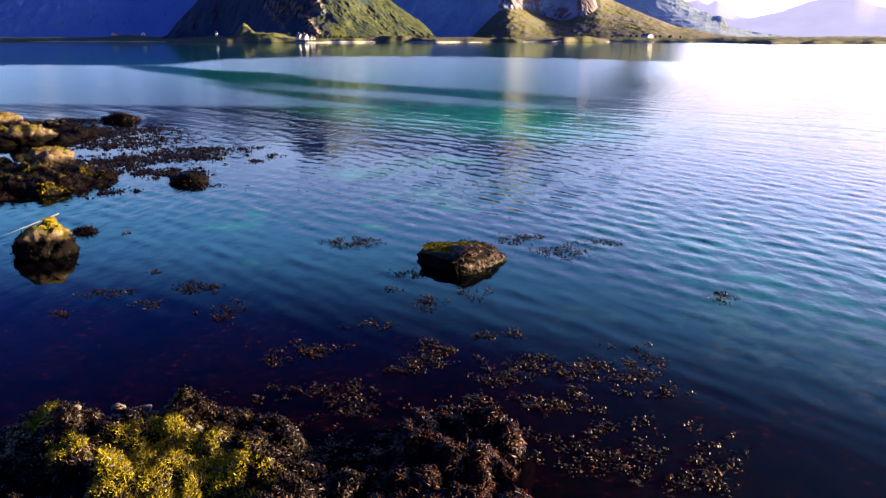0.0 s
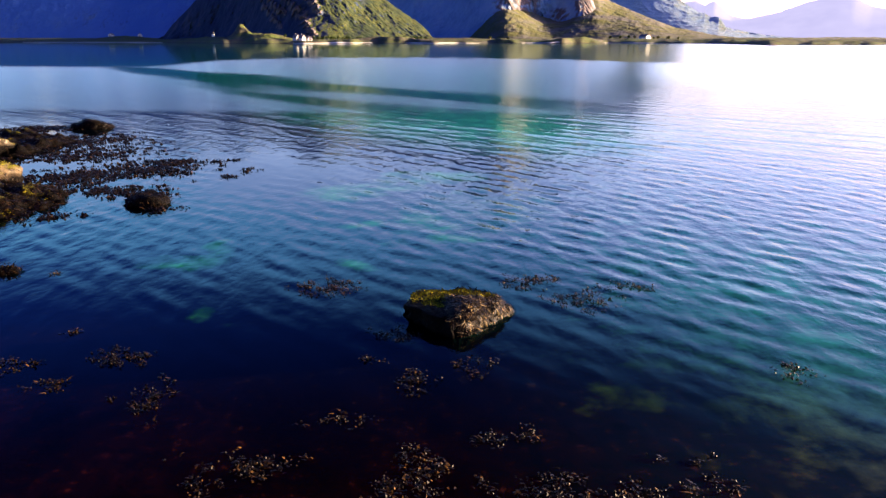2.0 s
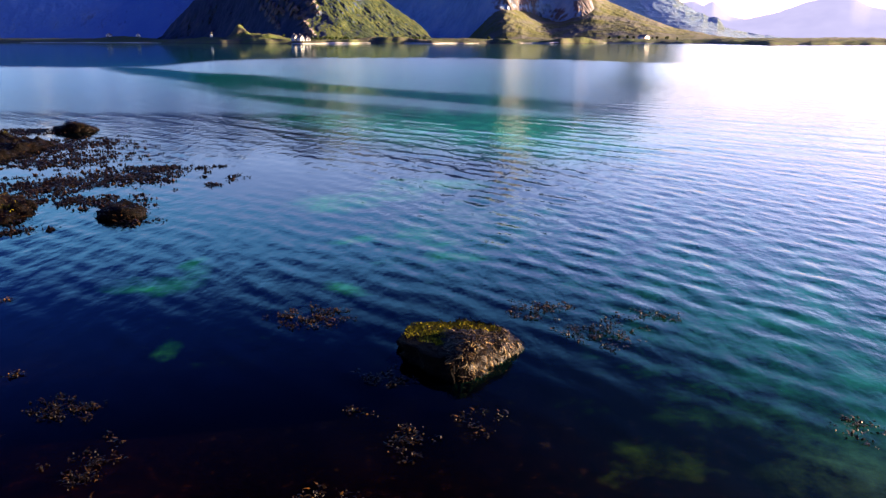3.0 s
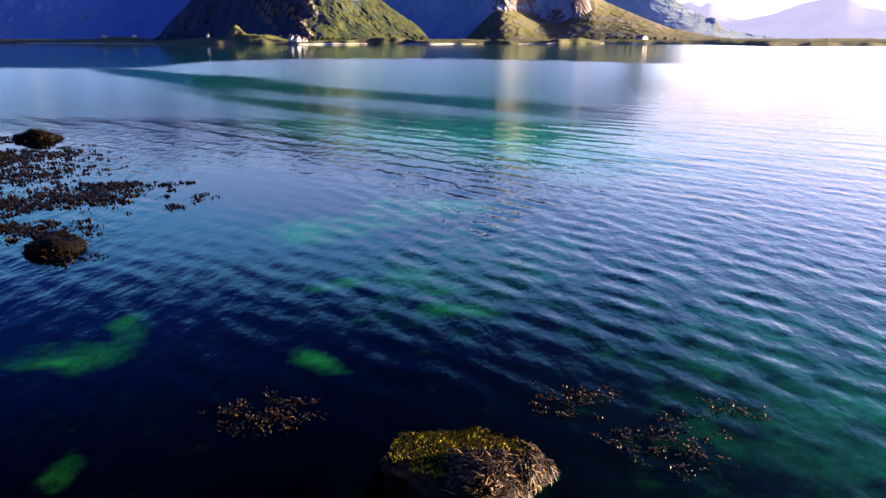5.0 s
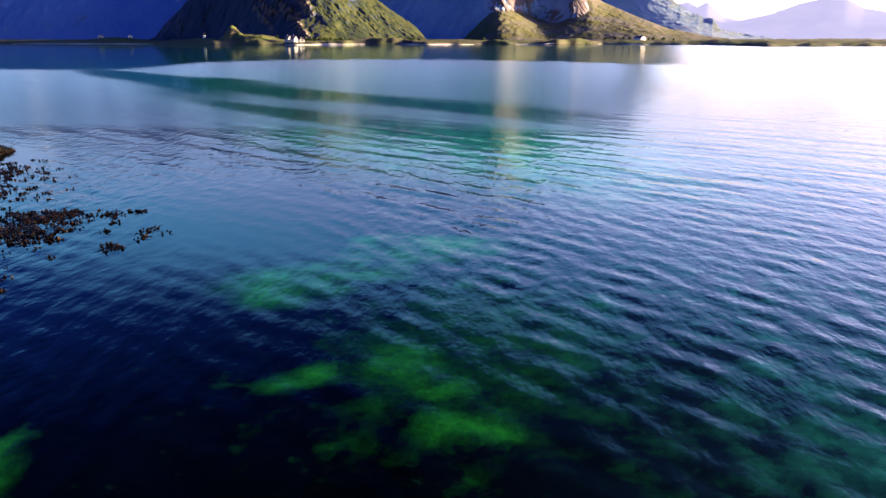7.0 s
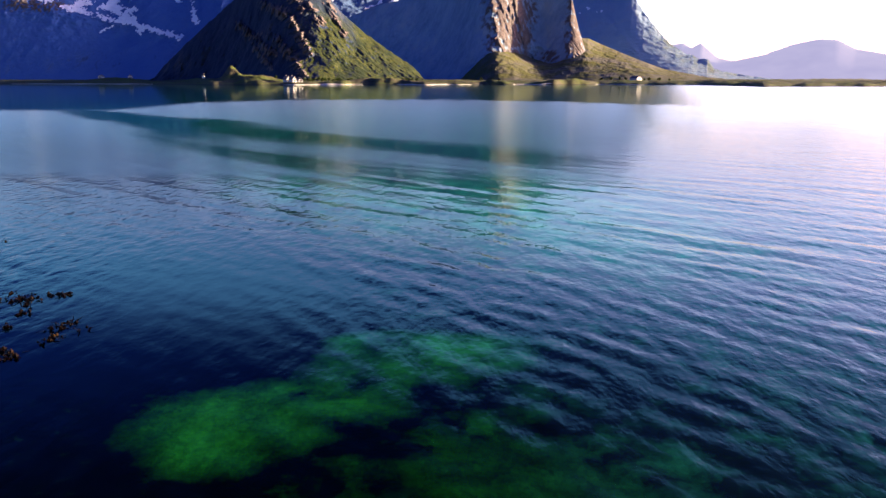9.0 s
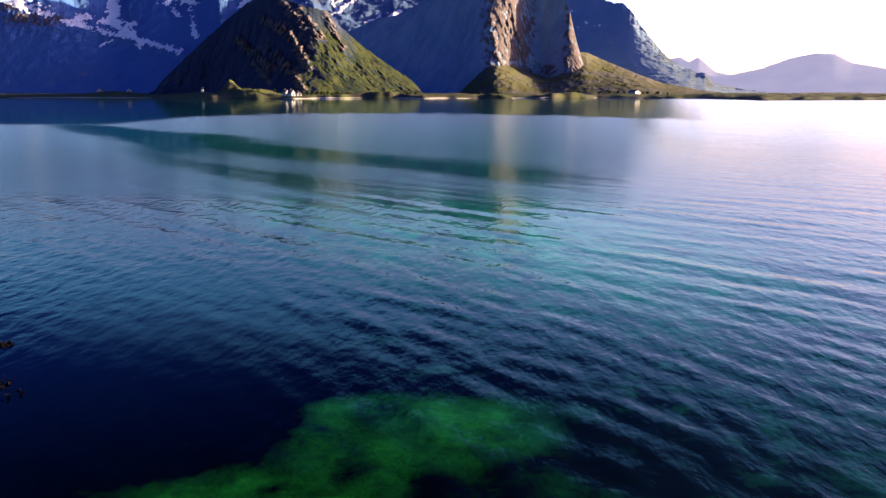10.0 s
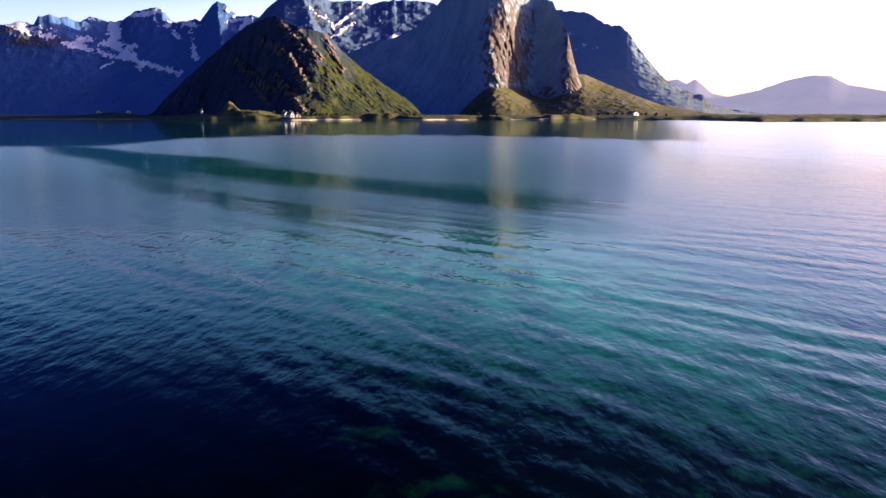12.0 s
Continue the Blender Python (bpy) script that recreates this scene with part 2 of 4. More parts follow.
M_RED = weed_material("red_brown_wrack", (0.0015, 0.0006, 0.0004), (0.030, 0.0095, 0.004), (0.115, 0.038, 0.015), 0.4, 0.06)
# brighter copy of the wrack: its tan paints tips lit by the sun
M_TAN = weed_material("sunlit_tan_wrack", (0.002, 0.0013, 0.0006), (0.026, 0.016, 0.0055), (0.24, 0.165, 0.07), 0.45, 0.05)
M_MOSS = weed_material("yellow_green_alga", (0.15, 0.13, 0.009), (0.34, 0.285, 0.018), (0.50, 0.42, 0.035), 0.8, 0.02)
M_DRY = weed_material("dry_wrack", (0.05, 0.04, 0.032), (0.13, 0.10, 0.08), (0.34, 0.29, 0.24), 0.7, 0.1)
# navy tones paint the shade on the headland's left side
M_HEAD = mountain_material("shade_blue_headland_rock", 95.0, 1.0, tones=((0.009, 0.017, 0.040), (0.016, 0.028, 0.056), (0.055, 0.058, 0.066)))
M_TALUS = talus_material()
# pale blue tones paint the haze that lifts these shaded faces
M_CLIFF = mountain_material("hazed_cliff_rock", 50.0, 0.9, 0.7, tones=((0.085, 0.15, 0.23), (0.16, 0.24, 0.33), (0.24, 0.29, 0.32)))
M_SHOULDER = mountain_material("hazed_shoulder_rock", 110.0, 0.8, 0.6, tones=((0.15, 0.235, 0.34), (0.18, 0.26, 0.36), (0.22, 0.26, 0.30)))
# far rock: blue of shade and distant air put into the base tones
M_RANGE = mountain_material("hazed_range_rock", 90.0, 0.4, 0.4, tones=((0.042, 0.105, 0.28), (0.052, 0.12, 0.295), (0.075, 0.135, 0.27)))
M_REAR = mountain_material("hazed_rear_rock", 90.0, 0.3, 0.5, ((0.058, 0.11, 0.215), (0.07, 0.125, 0.23), (0.10, 0.14, 0.21)))
M_SNOW = plain("old_snow", (0.66, 0.69, 0.74), 0.8, 0.06, 0.02)
M_LAND = land_material()
M_SAND = plain("white_shell_sand", (0.56, 0.52, 0.46), 0.9, 0.1, 0.4)
M_WHITE = plain("white_boarding", (0.50, 0.49, 0.46), 0.6)
M_ROOF = plain("dark_roof", (0.10, 0.09, 0.09), 0.7)
M_GLASS = plain("window_glass", (0.03, 0.035, 0.045), 0.1)
M_BARK = plain("bark", (0.10, 0.075, 0.055), 0.9)
M_LEAF = weed_material("leaves", (0.02, 0.035, 0.008), (0.05, 0.08, 0.015), (0.10, 0.13, 0.03), 0.7, 0.03)
M_WOOD = plain("grey_driftwood", (0.06, 0.068, 0.085), 0.8, 0.3, 8.0)


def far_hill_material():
    """Hills at the edge of sight: the lit air before them is painted as a lilac glow."""
    n = Nodes("hazed_hills")
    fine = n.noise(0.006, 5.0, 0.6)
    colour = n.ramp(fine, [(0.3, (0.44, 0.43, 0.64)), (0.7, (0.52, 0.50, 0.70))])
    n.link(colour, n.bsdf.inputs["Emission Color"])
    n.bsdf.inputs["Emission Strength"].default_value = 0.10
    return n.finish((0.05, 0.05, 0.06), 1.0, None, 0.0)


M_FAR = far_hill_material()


# ---- building blocks ----
def mesh_of(name, verts, faces, material, smooth=True):
    me = bpy.data.meshes.new(name)
    me.from_pydata(verts.tolist() if isinstance(verts, np.ndarray) else verts, [], faces.tolist() if isinstance(faces, np.ndarray) else faces)
    me.materials.append(material)
    me.polygons.foreach_set("use_smooth", [smooth] * len(me.polygons))
    me.update()
    return me


def float_layer(me, name, values):
    layer = me.attributes.new(name, "FLOAT", "POINT")
    layer.data.foreach_set("value", np.asarray(values, np.float32))


def part(name, data, parent, label=""):
    ob = new(name, data)
    ob.parent = parent
    if label:
        ob["label"] = label
    return ob


def holder(name, x, y, z=0.0, turn=0.0):
    ob = new(name)
    ob.empty_display_size = 0.2
    ob.matrix_world = pose(x, y, z, 0, 0, turn)
    return ob


def sheet(nu, nv):
    """Quads of a grid of nu by nv vertices, v running fastest."""
    i = np.arange((nu - 1) * nv).reshape(nu - 1, nv)[:, :-1].ravel()
    return np.stack([i, i + nv, i + nv + 1, i + 1], 1)


def soft_step(a, b, x):
    t = np.clip((x - a) / (b - a), 0, 1)
    return t * t * (3 - 2 * t)


def lump(x, y, cx, cy, rx, ry, turn=0.0):
    c, s = math.cos(radians(turn)), math.sin(radians(turn))
    u, v = ((x - cx) * c + (y - cy) * s) / rx, (-(x - cx) * s + (y - cy) * c) / ry
    return np.exp(-(u * u + v * v))


def fractal(x, y, scale, octaves=5, seed=0.0):
    return np.array([noise.fractal(Vector((a * scale + seed, b * scale - seed, seed)), 1.0, 2.0, octaves) for a, b in zip(x.ravel(), y.ravel())]).reshape(x.shape)


def graded(core0, core1, step, far, grow):
    """Coordinates close together between core0 and core1, ever wider out to far."""
    mid = list(np.arange(core0, core1 + step, step))
    d, up = step, [mid[-1]]
    while up[-1] < far:
        d *= grow
        up.append(up[-1] + d)
    d, down = step, [mid[0]]
    while down[-1] > -far:
        d *= grow
        down.append(down[-1] - d)
    return np.array(down[:0:-1] + mid + up[1:])


# ---- the sea ----
def silky(x, y):
    """Where faint breezes only dull the mirror, without waves that one could tell apart."""
    return (1 - soft_step(1, 8, x - np.maximum(0.18 * (y - 30), 0.25 * (y - 22)))) * soft_step(32, 36, y + 0.1 * x)


def ripple_strength(x, y):
    """How far the wind roughens the water: slicks stay smooth, open water is ruffled."""
    c = 0.746 * x + 0.665 * y
    lane = 0.86 * x + 0.51 * y
    along = 0.665 * x - 0.746 * y
    wob = 0.5 * np.sin(0.11 * along) + 0.35 * np.sin(0.27 * along + 1.3) + 0.6 * np.sin(0.9 * c + 0.23 * along) + 0.4 * np.sin(1.9 * c - 0.31 * along)
    ends = 1 - soft_step(1.0, 11.0, x + wob)
    band_far = soft_step(26.8, 29.4, c + 0.6 * wob) * (1 - soft_step(31.0, 34.0, c + 0.6 * wob)) * ends * soft_step(12.5, 15.0, lane)
    band_near = soft_step(20.2, 22.3, c + 0.6 * wob) * (1 - soft_step(23.2, 25.8, c + 0.6 * wob)) * ends * soft_step(24, 31, y) * soft_step(12.5, 15.0, lane)
    wedge = soft_step(-6, -18, x) * soft_step(0, 2.5, lane - 13.5 + 0.5 * wob) * (1 - soft_step(33.0, 35.5, c + wob))
    edge = 138 - 1.3 * np.clip(x - 5, 0, 40) - 1.6 * np.clip(-x - 22, 0, 40)
    beyond = soft_step(-9, 9, y - edge + 5 * wob) * (1 - soft_step(0.26, 0.34, x / np.maximum(y, 1.0)))
    left_far = soft_step(-30, -36, x) * soft_step(86, 96, y + 0.2 * x + 7)
    calm = np.clip(np.maximum.reduce([0.70 * band_far, 0.60 * band_near, 0.85 * wedge, 0.74 * beyond, 0.86 * left_far]), 0, 1)
    shelter = np.interp(y, [10, 14, 18, 22, 26, 29], [1.5, 0.5, -1.0, -1.5, -3.0, -6.0]) + 0.4 * wob
    lee = np.interp(y, [8, 14, 17, 20, 22.5, 27], [0.15, 0.2, 0.6, 0.82, 0.76, 0.0]) * (1 - soft_step(-1.6, 1.6, x - shelter)) * soft_step(-7.5, -4.0, x)
    cove = 0.85 * soft_step(15, 18, y) * (1 - soft_step(29, 33, y)) * (1 - soft_step(-0.8, 1.2, x + 7 + 0.37 * (y - 19) + 0.4 * wob))
    lee = np.maximum(lee, cove)
    inshore = 0.12 + 0.88 * soft_step(8.0, 15.5, y + 0.25 * np.minimum(x, 1.0) + 0.75 * np.clip(x - 1.0, 0, 8))
    return (1 - calm) * (1 - lee) * inshore, silky(x, y) * (1 - calm)


def build_sea():
    ang = np.concatenate([np.linspace(-180, -52, 26)[:-1], np.linspace(-52, -34, 36)[:-1], np.linspace(-34, 34, 330)[:-1], np.linspace(34, 52, 36)[:-1], np.linspace(52, 180, 26)])
    rad = [0.5, 3.0, 6.0, 8.0, 9.2]
    while rad[-1] < 70:
        rad.append(rad[-1] * 1.0058)
    while rad[-1] < 9000:
        rad.append(rad[-1] * 1.03)
    a, r = np.meshgrid(np.radians(ang), np.array(rad), indexing="ij")
    x, y = r * np.sin(a), r * np.cos(a) - 6.0
    ripple, silk = ripple_strength(x, y)
    ripple = ripple * (1 - 0.6 * silk)
    amp = ripple * (1 - soft_step(48, 75, r)) * (np.abs(a) < radians(36))
    rng = np.random.default_rng(3)
    z = np.zeros_like(x)
    for k in range(26):
        wave = 0.17 * 1.055 ** k
        turn = radians(32 + rng.normal(0, 14))
        steep = (0.026 if k < 10 else 0.036) * rng.uniform(0.5, 1.4)
        ph = 2 * math.pi / wave * (math.cos(turn) * x + math.sin(turn) * y) + rng.uniform(0, 6.28)
        group = 0.55 + 0.45 * np.sin(x * rng.uniform(-0.5, 0.5) + y * rng.uniform(-0.3, 0.3) + rng.uniform(0, 6.28))
        z += steep * wave / 6.283 * (2.4 * (0.5 + 0.5 * np.sin(ph)) ** 1.8 - 0.9) * group * (1 - soft_step(60 * wave, 110 * wave, r))
    for k in range(9):
        wave = 0.8 * 1.09 ** k
        turn = radians(52 + rng.normal(0, 13))
        ph = 2 * math.pi / wave * (math.cos(turn) * x + math.sin(turn) * y) + rng.uniform(0, 6.28)
        group = 0.5 + 0.5 * np.sin(x * rng.uniform(-0.4, 0.4) + y * rng.uniform(-0.25, 0.25) + rng.uniform(0, 6.28))
        z += 0.022 * wave / 6.283 * np.sin(ph) * group * soft_step(16, 26, r - 6)
    z *= 0.80 * amp
    me = mesh_of("sea", np.stack([x, y, z], -1).reshape(-1, 3), sheet(*x.shape), M_WATER)
    float_layer(me, "ripple", ripple.ravel())
    float_layer(me, "silk", silk.ravel())
    float_layer(me, "shallow", (1 - soft_step(5.5, 10.5, y - 0.35 * np.clip(-x - 1, 0, 4) + 0.5 * np.clip(x - 1.5, 0, 6))).ravel())
    float_layer(me, "deep", soft_step(-0.5, 5.0, x + 0.07 * np.clip(y - 12, -4, 40)).ravel())
    float_layer(me, "open_water", soft_step(34, 85, r).ravel())
    ob = tagged(new("sea_water", me), "clear blue-green fjord water with wind ripples and slicks", "water", kind="structure")
    ob.visible_shadow = False
    return ob


def bed_depth(x, y):
    d = np.interp(y, [0, 4, 9, 14, 20, 30, 45, 100, 400], [0.25, 0.35, 0.55, 0.62, 0.70, 0.95, 1.4, 2.6, 5.0])
    d = d + 0.06 * np.clip(x - 2, 0, 30) ** 0.8
    shoal = 0.5 * lump(x, y, -9, 16, 4, 5) + 0.6 * lump(x, y, -14, 27, 5, 5) + 0.25 * lump(x, y, -2.5, 5, 2.5, 1.5)
    return -np.maximum(d - shoal, 0.12)


# sandy clearings, faint ones, and weed clumps within them: x, y and half widths
SAND = [(-2.2, 17.95, 0.62, 0.62), (-1.3, 18.3, 0.75, 0.55), (-0.55, 19.35, 0.95, 0.6), (0.45, 20.3, 0.75, 0.5), (-1.5, 15.2, 0.38, 0.2), (-1.17, 15.45, 0.2, 0.2), (-0.28, 15.75, 0.42, 0.5), (0.16, 14.38, 0.4, 0.26), (0.07, 15.1, 0.3, 0.26), (0.34, 14.3, 0.24, 0.2),
        (-3.46, 14.08, 0.18, 0.3), (-2.2, 18.4, 0.55, 0.4), (-1.75, 18.95, 0.5, 0.35), (-1.1, 20.3, 0.3, 0.35), (-0.5, 20.3, 0.55, 0.45), (0.15, 20.15, 0.5, 0.45), (-0.82, 18.6, 0.3, 0.25), (0.73, 19.85, 0.4, 0.4), (0.25, 18.4, 0.22, 0.3),
        (-1.2, 12.86, 0.21, 0.18), (-3.46, 12.97, 0.42, 0.36), (-3.3, 13.5, 0.22, 0.45), (-3.8, 12.65, 0.35, 0.18), (-2.71, 10.9, 0.17, 0.18)]
FAINT = [(-0.07, 21.56, 0.6, 0.25), (2.85, 10.37, 0.25, 0.4), (1.73, 8.76, 0.4, 0.4), (-0.93, 16.35, 0.45, 0.5), (-0.41, 14.89, 0.5, 0.45), (-0.68, 14.3, 0.25, 0.22), (0.05, 17.4, 0.8, 0.7), (0.6, 18.6, 0.6, 0.5), (1.44, 20.45, 0.6, 0.4), (2.05, 12.88, 0.25, 0.3), (-4.1, 12.86, 0.4, 0.25), (-2.28, 10.5, 0.14, 0.15), (-1.0, 22.9, 0.35, 0.3)]
WEED = [(-1.95, 20.05, 0.55, 0.5), (-0.84, 19.3, 0.30, 0.28), (-0.11, 18.85, 0.36, 0.32), (-0.68, 18.1, 0.40, 0.2), (2.0, 19.0, 0.5, 0.4), (0.96, 18.2, 0.40, 0.22), (-1.5, 18.95, 0.16, 0.12), (-3.57, 20.15, 0.9, 0.9), (-2.05, 16.6, 0.5, 0.55), (-3.0, 15.75, 1.0, 1.0), (-0.55, 17.7, 0.5, 0.2)]


def build_seabed():
    gx, gy = graded(-9, 6, 0.12, 5200, 1.12), graded(2, 34, 0.12, 5200, 1.12)
    x, y = np.meshgrid(gx, gy, indexing="ij")
    x0, y0 = x, y
    near = (np.abs(x) < 40) & (y > -20) & (y < 80)
    z = bed_depth(x, y)
    wob = np.zeros_like(x)
    wob[near] = fractal(x[near], y[near], 0.9, 4, 5.0)
    z = np.minimum(z + 0.06 * wob, -0.08)
    sand = 0.9 * (1 - 0.75 * soft_step(85, 140, y)) * soft_step(20.5, 31, y + 0.6 * np.clip(x, -4, 6)) * soft_step(-14, -6, x + 0.6 * np.clip(y - 40, -10, 300))
    x, y = x0 + 0.35 * wob, y0 + 0.35 * np.roll(wob, 17, 0)
    for cx, cy, rx, ry in SAND:
        sand = np.maximum(sand, lump(x, y, cx, cy, rx * 1.05, ry * 1.05))
    sand = np.maximum(sand, 0.40 * lump(x, y, 0.6, 16.5, 2.4, 3.2))
    sand = sand * (1 - 0.6 * soft_step(1, 8, x - 0.1 * (y - 20))) * (1 - 0.55 * soft_step(28, 42, y))
    sand = np.maximum(sand, (0.38 - 0.16 * soft_step(12, 17, y0)) * soft_step(-0.4, 4.8, x0 + 0.15 * np.minimum(y0 - 10, 4)) * soft_step(4, 9, y0))
    for cx, cy, rx, ry in FAINT:
        sand = np.maximum(sand, 0.31 * lump(x, y, cx, cy, rx * 1.15, ry * 1.15))
    for cx, cy, rx, ry in WEED:
        sand = sand * (1 - 0.9 * lump(x, y, cx, cy, rx, ry))
    me = mesh_of("seabed", np.stack([x0, y0, z], -1).reshape(-1, 3), sheet(*x.shape), M_BED)
    float_layer(me, "sand", sand.ravel())
    return tagged(new("ground", me), "pale sandy seabed with dark weed beds under water", "seabed", kind="structure")


build_sea()
build_seabed()


# ---- the far shore and the mountains ----
EYE = (0.0, 12.0)          # the middle of the walk, round which the far land is laid out


def polar(az, r):
    return EYE[0] + r * np.sin(np.radians(az)), EYE[1] + r * np.cos(np.radians(az))


def curve_at(az, points):
    p = np.array(points)
    return np.interp(az, p[:, 0], p[:, 1])


def along_line(az, el, line):
    """Signed distance to the right of a line that runs down a slope, and how far along it, in degrees of bearing and height."""
    a0, e0, a1, e1 = line[:4]
    da, de = a1 - a0, e1 - e0
    long = math.hypot(da, de)
    if de > 0:
        a0, e0, da, de = a1, e1, -da, -de
    return ((az - a0) * -de + (el - e0) * da) / long, ((az - a0) * da + (el - e0) * de) / long ** 2


def mountain(name, az0, az1, na, ns, foot, crest, skyline, material, label, relief, seed, bulge=1.25, edge=0.0, lean=0.0, flute=0.3, snow=None, carve=0.2, crag=1.0, ribs=(), lit_patches=(), jag=0.0, rib_light=0.0):
    """A slope that climbs from its foot to a crest line, with gullies and buttresses running down it; it falls away
    again behind.
    ribs: rock ribs (from, to, width, how far they stand out in widths); rock patches coloured as sunlit (bearing,
    height, half widths, strength); how pale the ribs are painted, as if the sun caught them."""
    az = np.linspace(az0, az1, na)
    s = np.linspace(0, 1.18, ns)
    A, S = np.meshgrid(az, s, indexing="ij")
    rf, rc = (np.mean([curve_at(A + d, line) for d in (-0.6, -0.4, -0.2, 0.0, 0.2, 0.4, 0.6)], 0) for line in (foot, crest))
    el = curve_at(A, skyline)
    if jag:
        el = el + jag * np.array([noise.fractal(Vector((a * 2.6, seed, 0.0)), 0.8, 2.0, 6) for a in az])[:, None] * np.clip(el, 0, 1)
    broad = np.mean([curve_at(A + d, skyline) for d in np.linspace(-1.3, 1.3, 15)], 0)
    el = broad + (el - broad) * np.clip(S, 0, 1) ** 3
    top = np.tan(np.radians(np.maximum(el, 0.0))) * rc + 2.9 * np.clip(el * 2, 0, 1)
    r = rf + (rc - rf) * np.minimum(S, 1.0) + (rc * 0.5) * np.clip(S - 1, 0, 1)
    up = np.where(S <= 1, np.clip(S, 0, 1) ** bulge, 1 - 3.5 * (S - 1))
    z = top * up
    x, y = polar(A, r)
    E = np.degrees(np.arctan2(z - 2.9, r))
    mid = np.sin(np.pi * np.clip(S, 0, 1)) ** 0.7
    k = 1.0 / relief
    n1 = np.array([noise.ridged_multi_fractal(Vector(((a + lean * c) * k * 0.55 + seed, b * k * 0.55, c * k * flute)), 0.9, 2.1, 6, 1.0, 2.0) for a, b, c in zip(x.ravel(), y.ravel(), z.ravel())]).reshape(x.shape)
    n2 = np.array([noise.fractal(Vector((a * k * 2.4, b * k * 2.4 + seed, c * k * 1.6)), 1.0, 2.0, 5) for a, b, c in zip(x.ravel(), y.ravel(), z.ravel())]).reshape(x.shape)
    n3 = np.array([noise.fractal(Vector((a * k * 9, b * k * 9 + seed, c * k * 6)), 0.75, 2.0, 6) for a, b, c in zip(x.ravel(), y.ravel(), z.ravel())]).reshape(x.shape)
    lit_patch = np.zeros_like(x)
    for sa, se, wa, we, power in lit_patches:
        lit_patch = np.maximum(lit_patch, power * np.exp(-((A - sa) / wa) ** 2 - ((E - se) / we) ** 2))
    stand = np.zeros_like(x)
    for line in ribs:
        d, t = along_line(A + 0.25 * n2 * line[4], E + 0.5 * n2 * line[4], line)
        ends = np.clip(t / 0.2 + 1, 0, 1) * np.clip((1 - t) / 0.2 + 1, 0, 1)
        tent = np.clip(1 - np.abs(d) / np.where(d < 0, 1.8 * line[4], line[4]), 0, 1)
        # sunlight on the ribs, painted as paler rock
        lit_patch = np.maximum(lit_patch, rib_light * ends * tent ** 0.8 * np.clip(0.85 + 1.2 * n3, 0, 1.3))
        stand = np.maximum(stand, line[5] * r * radians(line[4]) * ends * tent ** 1.2 * (0.9 + (0.5 if line[4] < 0.45 else 0.15) * n3))
    push = relief * (carve * (n1 - 1.0) + crag * (0.24 * n2 + (0.085 + 0.17 * lit_patch) * n3)) * mid + stand * np.clip(mid * 2, 0, 1)
    r2 = r - push
    x, y = polar(A, r2)
    z = z + relief * 0.10 * crag * n2 * mid + edge * n2 * np.clip(S * 3 - 2, 0, 1) * (S <= 1.0)
    me = mesh_of(name, np.stack([x, y, z], -1).reshape(-1, 3), sheet(na, ns), material)
    float_layer(me, "lit_patch", np.clip(lit_patch * (0.9 + 0.9 * n3), 0, 1).ravel())
    hill = tagged(new(name, me), label, "mountain")
    if snow:
        lie, line, drifts = snow
        side = np.radians(A) * rc
        p, q = (0.9 * side + 0.43 * z) / 70, (-0.43 * side + 0.9 * z) / 28
        drift = np.array([noise.fractal(Vector((a + seed, b, seed)), 0.8, 2.0, 7) for a, b in zip(p.ravel(), q.ravel())]).reshape(x.shape)
        gully = np.zeros_like(x)
        for g in drifts:
            d, t = along_line(A + 0.08 * n2 + 0.2 * n3, E + 0.2 * n3, g)
            over = np.maximum(np.maximum(-t, t - 1), 0) * math.hypot(g[2] - g[0], g[3] - g[1])
            gully = np.maximum(gully, np.exp(-(d / g[4]) ** 2 - (over / 0.3) ** 2))
        drift = gully * (1 + lie * drift - 0.3 * n2) + 0.15 * drift * np.clip((z / np.maximum(top, 1) - line) * 4, 0, 1)
        white = (drift > 0.5) & (S < 1.02) & (z > 40)
        quads = sheet(na, ns)
        keep = quads[white.ravel()[quads].sum(1) >= 3]
        used, back = np.unique(keep, return_inverse=True)
        co = np.stack([x - 1.5 * np.sin(np.radians(A)), y - 1.5 * np.cos(np.radians(A)), z + 0.8], -1).reshape(-1, 3)[used]
        tagged(part("snowfield", mesh_of("snowfield", co, back.reshape(-1, 4), M_SNOW), hill, "old snow lying in the hollows"), kind="stuff")
    return hill


RANGE_SNOW = [(-27.5, 5.65, -23.55, 4.42, 0.26), (-27.2, 5.9, -25.1, 5.42, 0.12), (-25.2, 4.9, -21.5, 3.87, 0.2), (-21.55, 6.1, -21.6, 4.85, 0.42), (-21.6, 4.85, -20.8, 3.96, 0.4), (-23.7, 4.96, -20.25, 4.53, 0.22),
              (-21.2, 3.95, -17.5, 2.91, 0.24), (-20.3, 3.98, -20.0, 3.05, 0.2), (-20.1, 6.6, -18.5, 7.0, 0.16), (-19.1, 6.2, -16.2, 6.14, 0.22), (-18.0, 5.9, -17.25, 5.1, 0.15), (-16.75, 5.57, -16.45, 4.07, 0.2),
              (-14.2, 7.3, -13.7, 6.86, 0.12), (-14.1, 6.47, -12.7, 6.62, 0.2), (-13.3, 6.04, -12.7, 6.5, 0.14), (-22.3, 3.26, -21.8, 3.49, 0.1), (-22.9, 6.3, -22.1, 6.15, 0.1)]
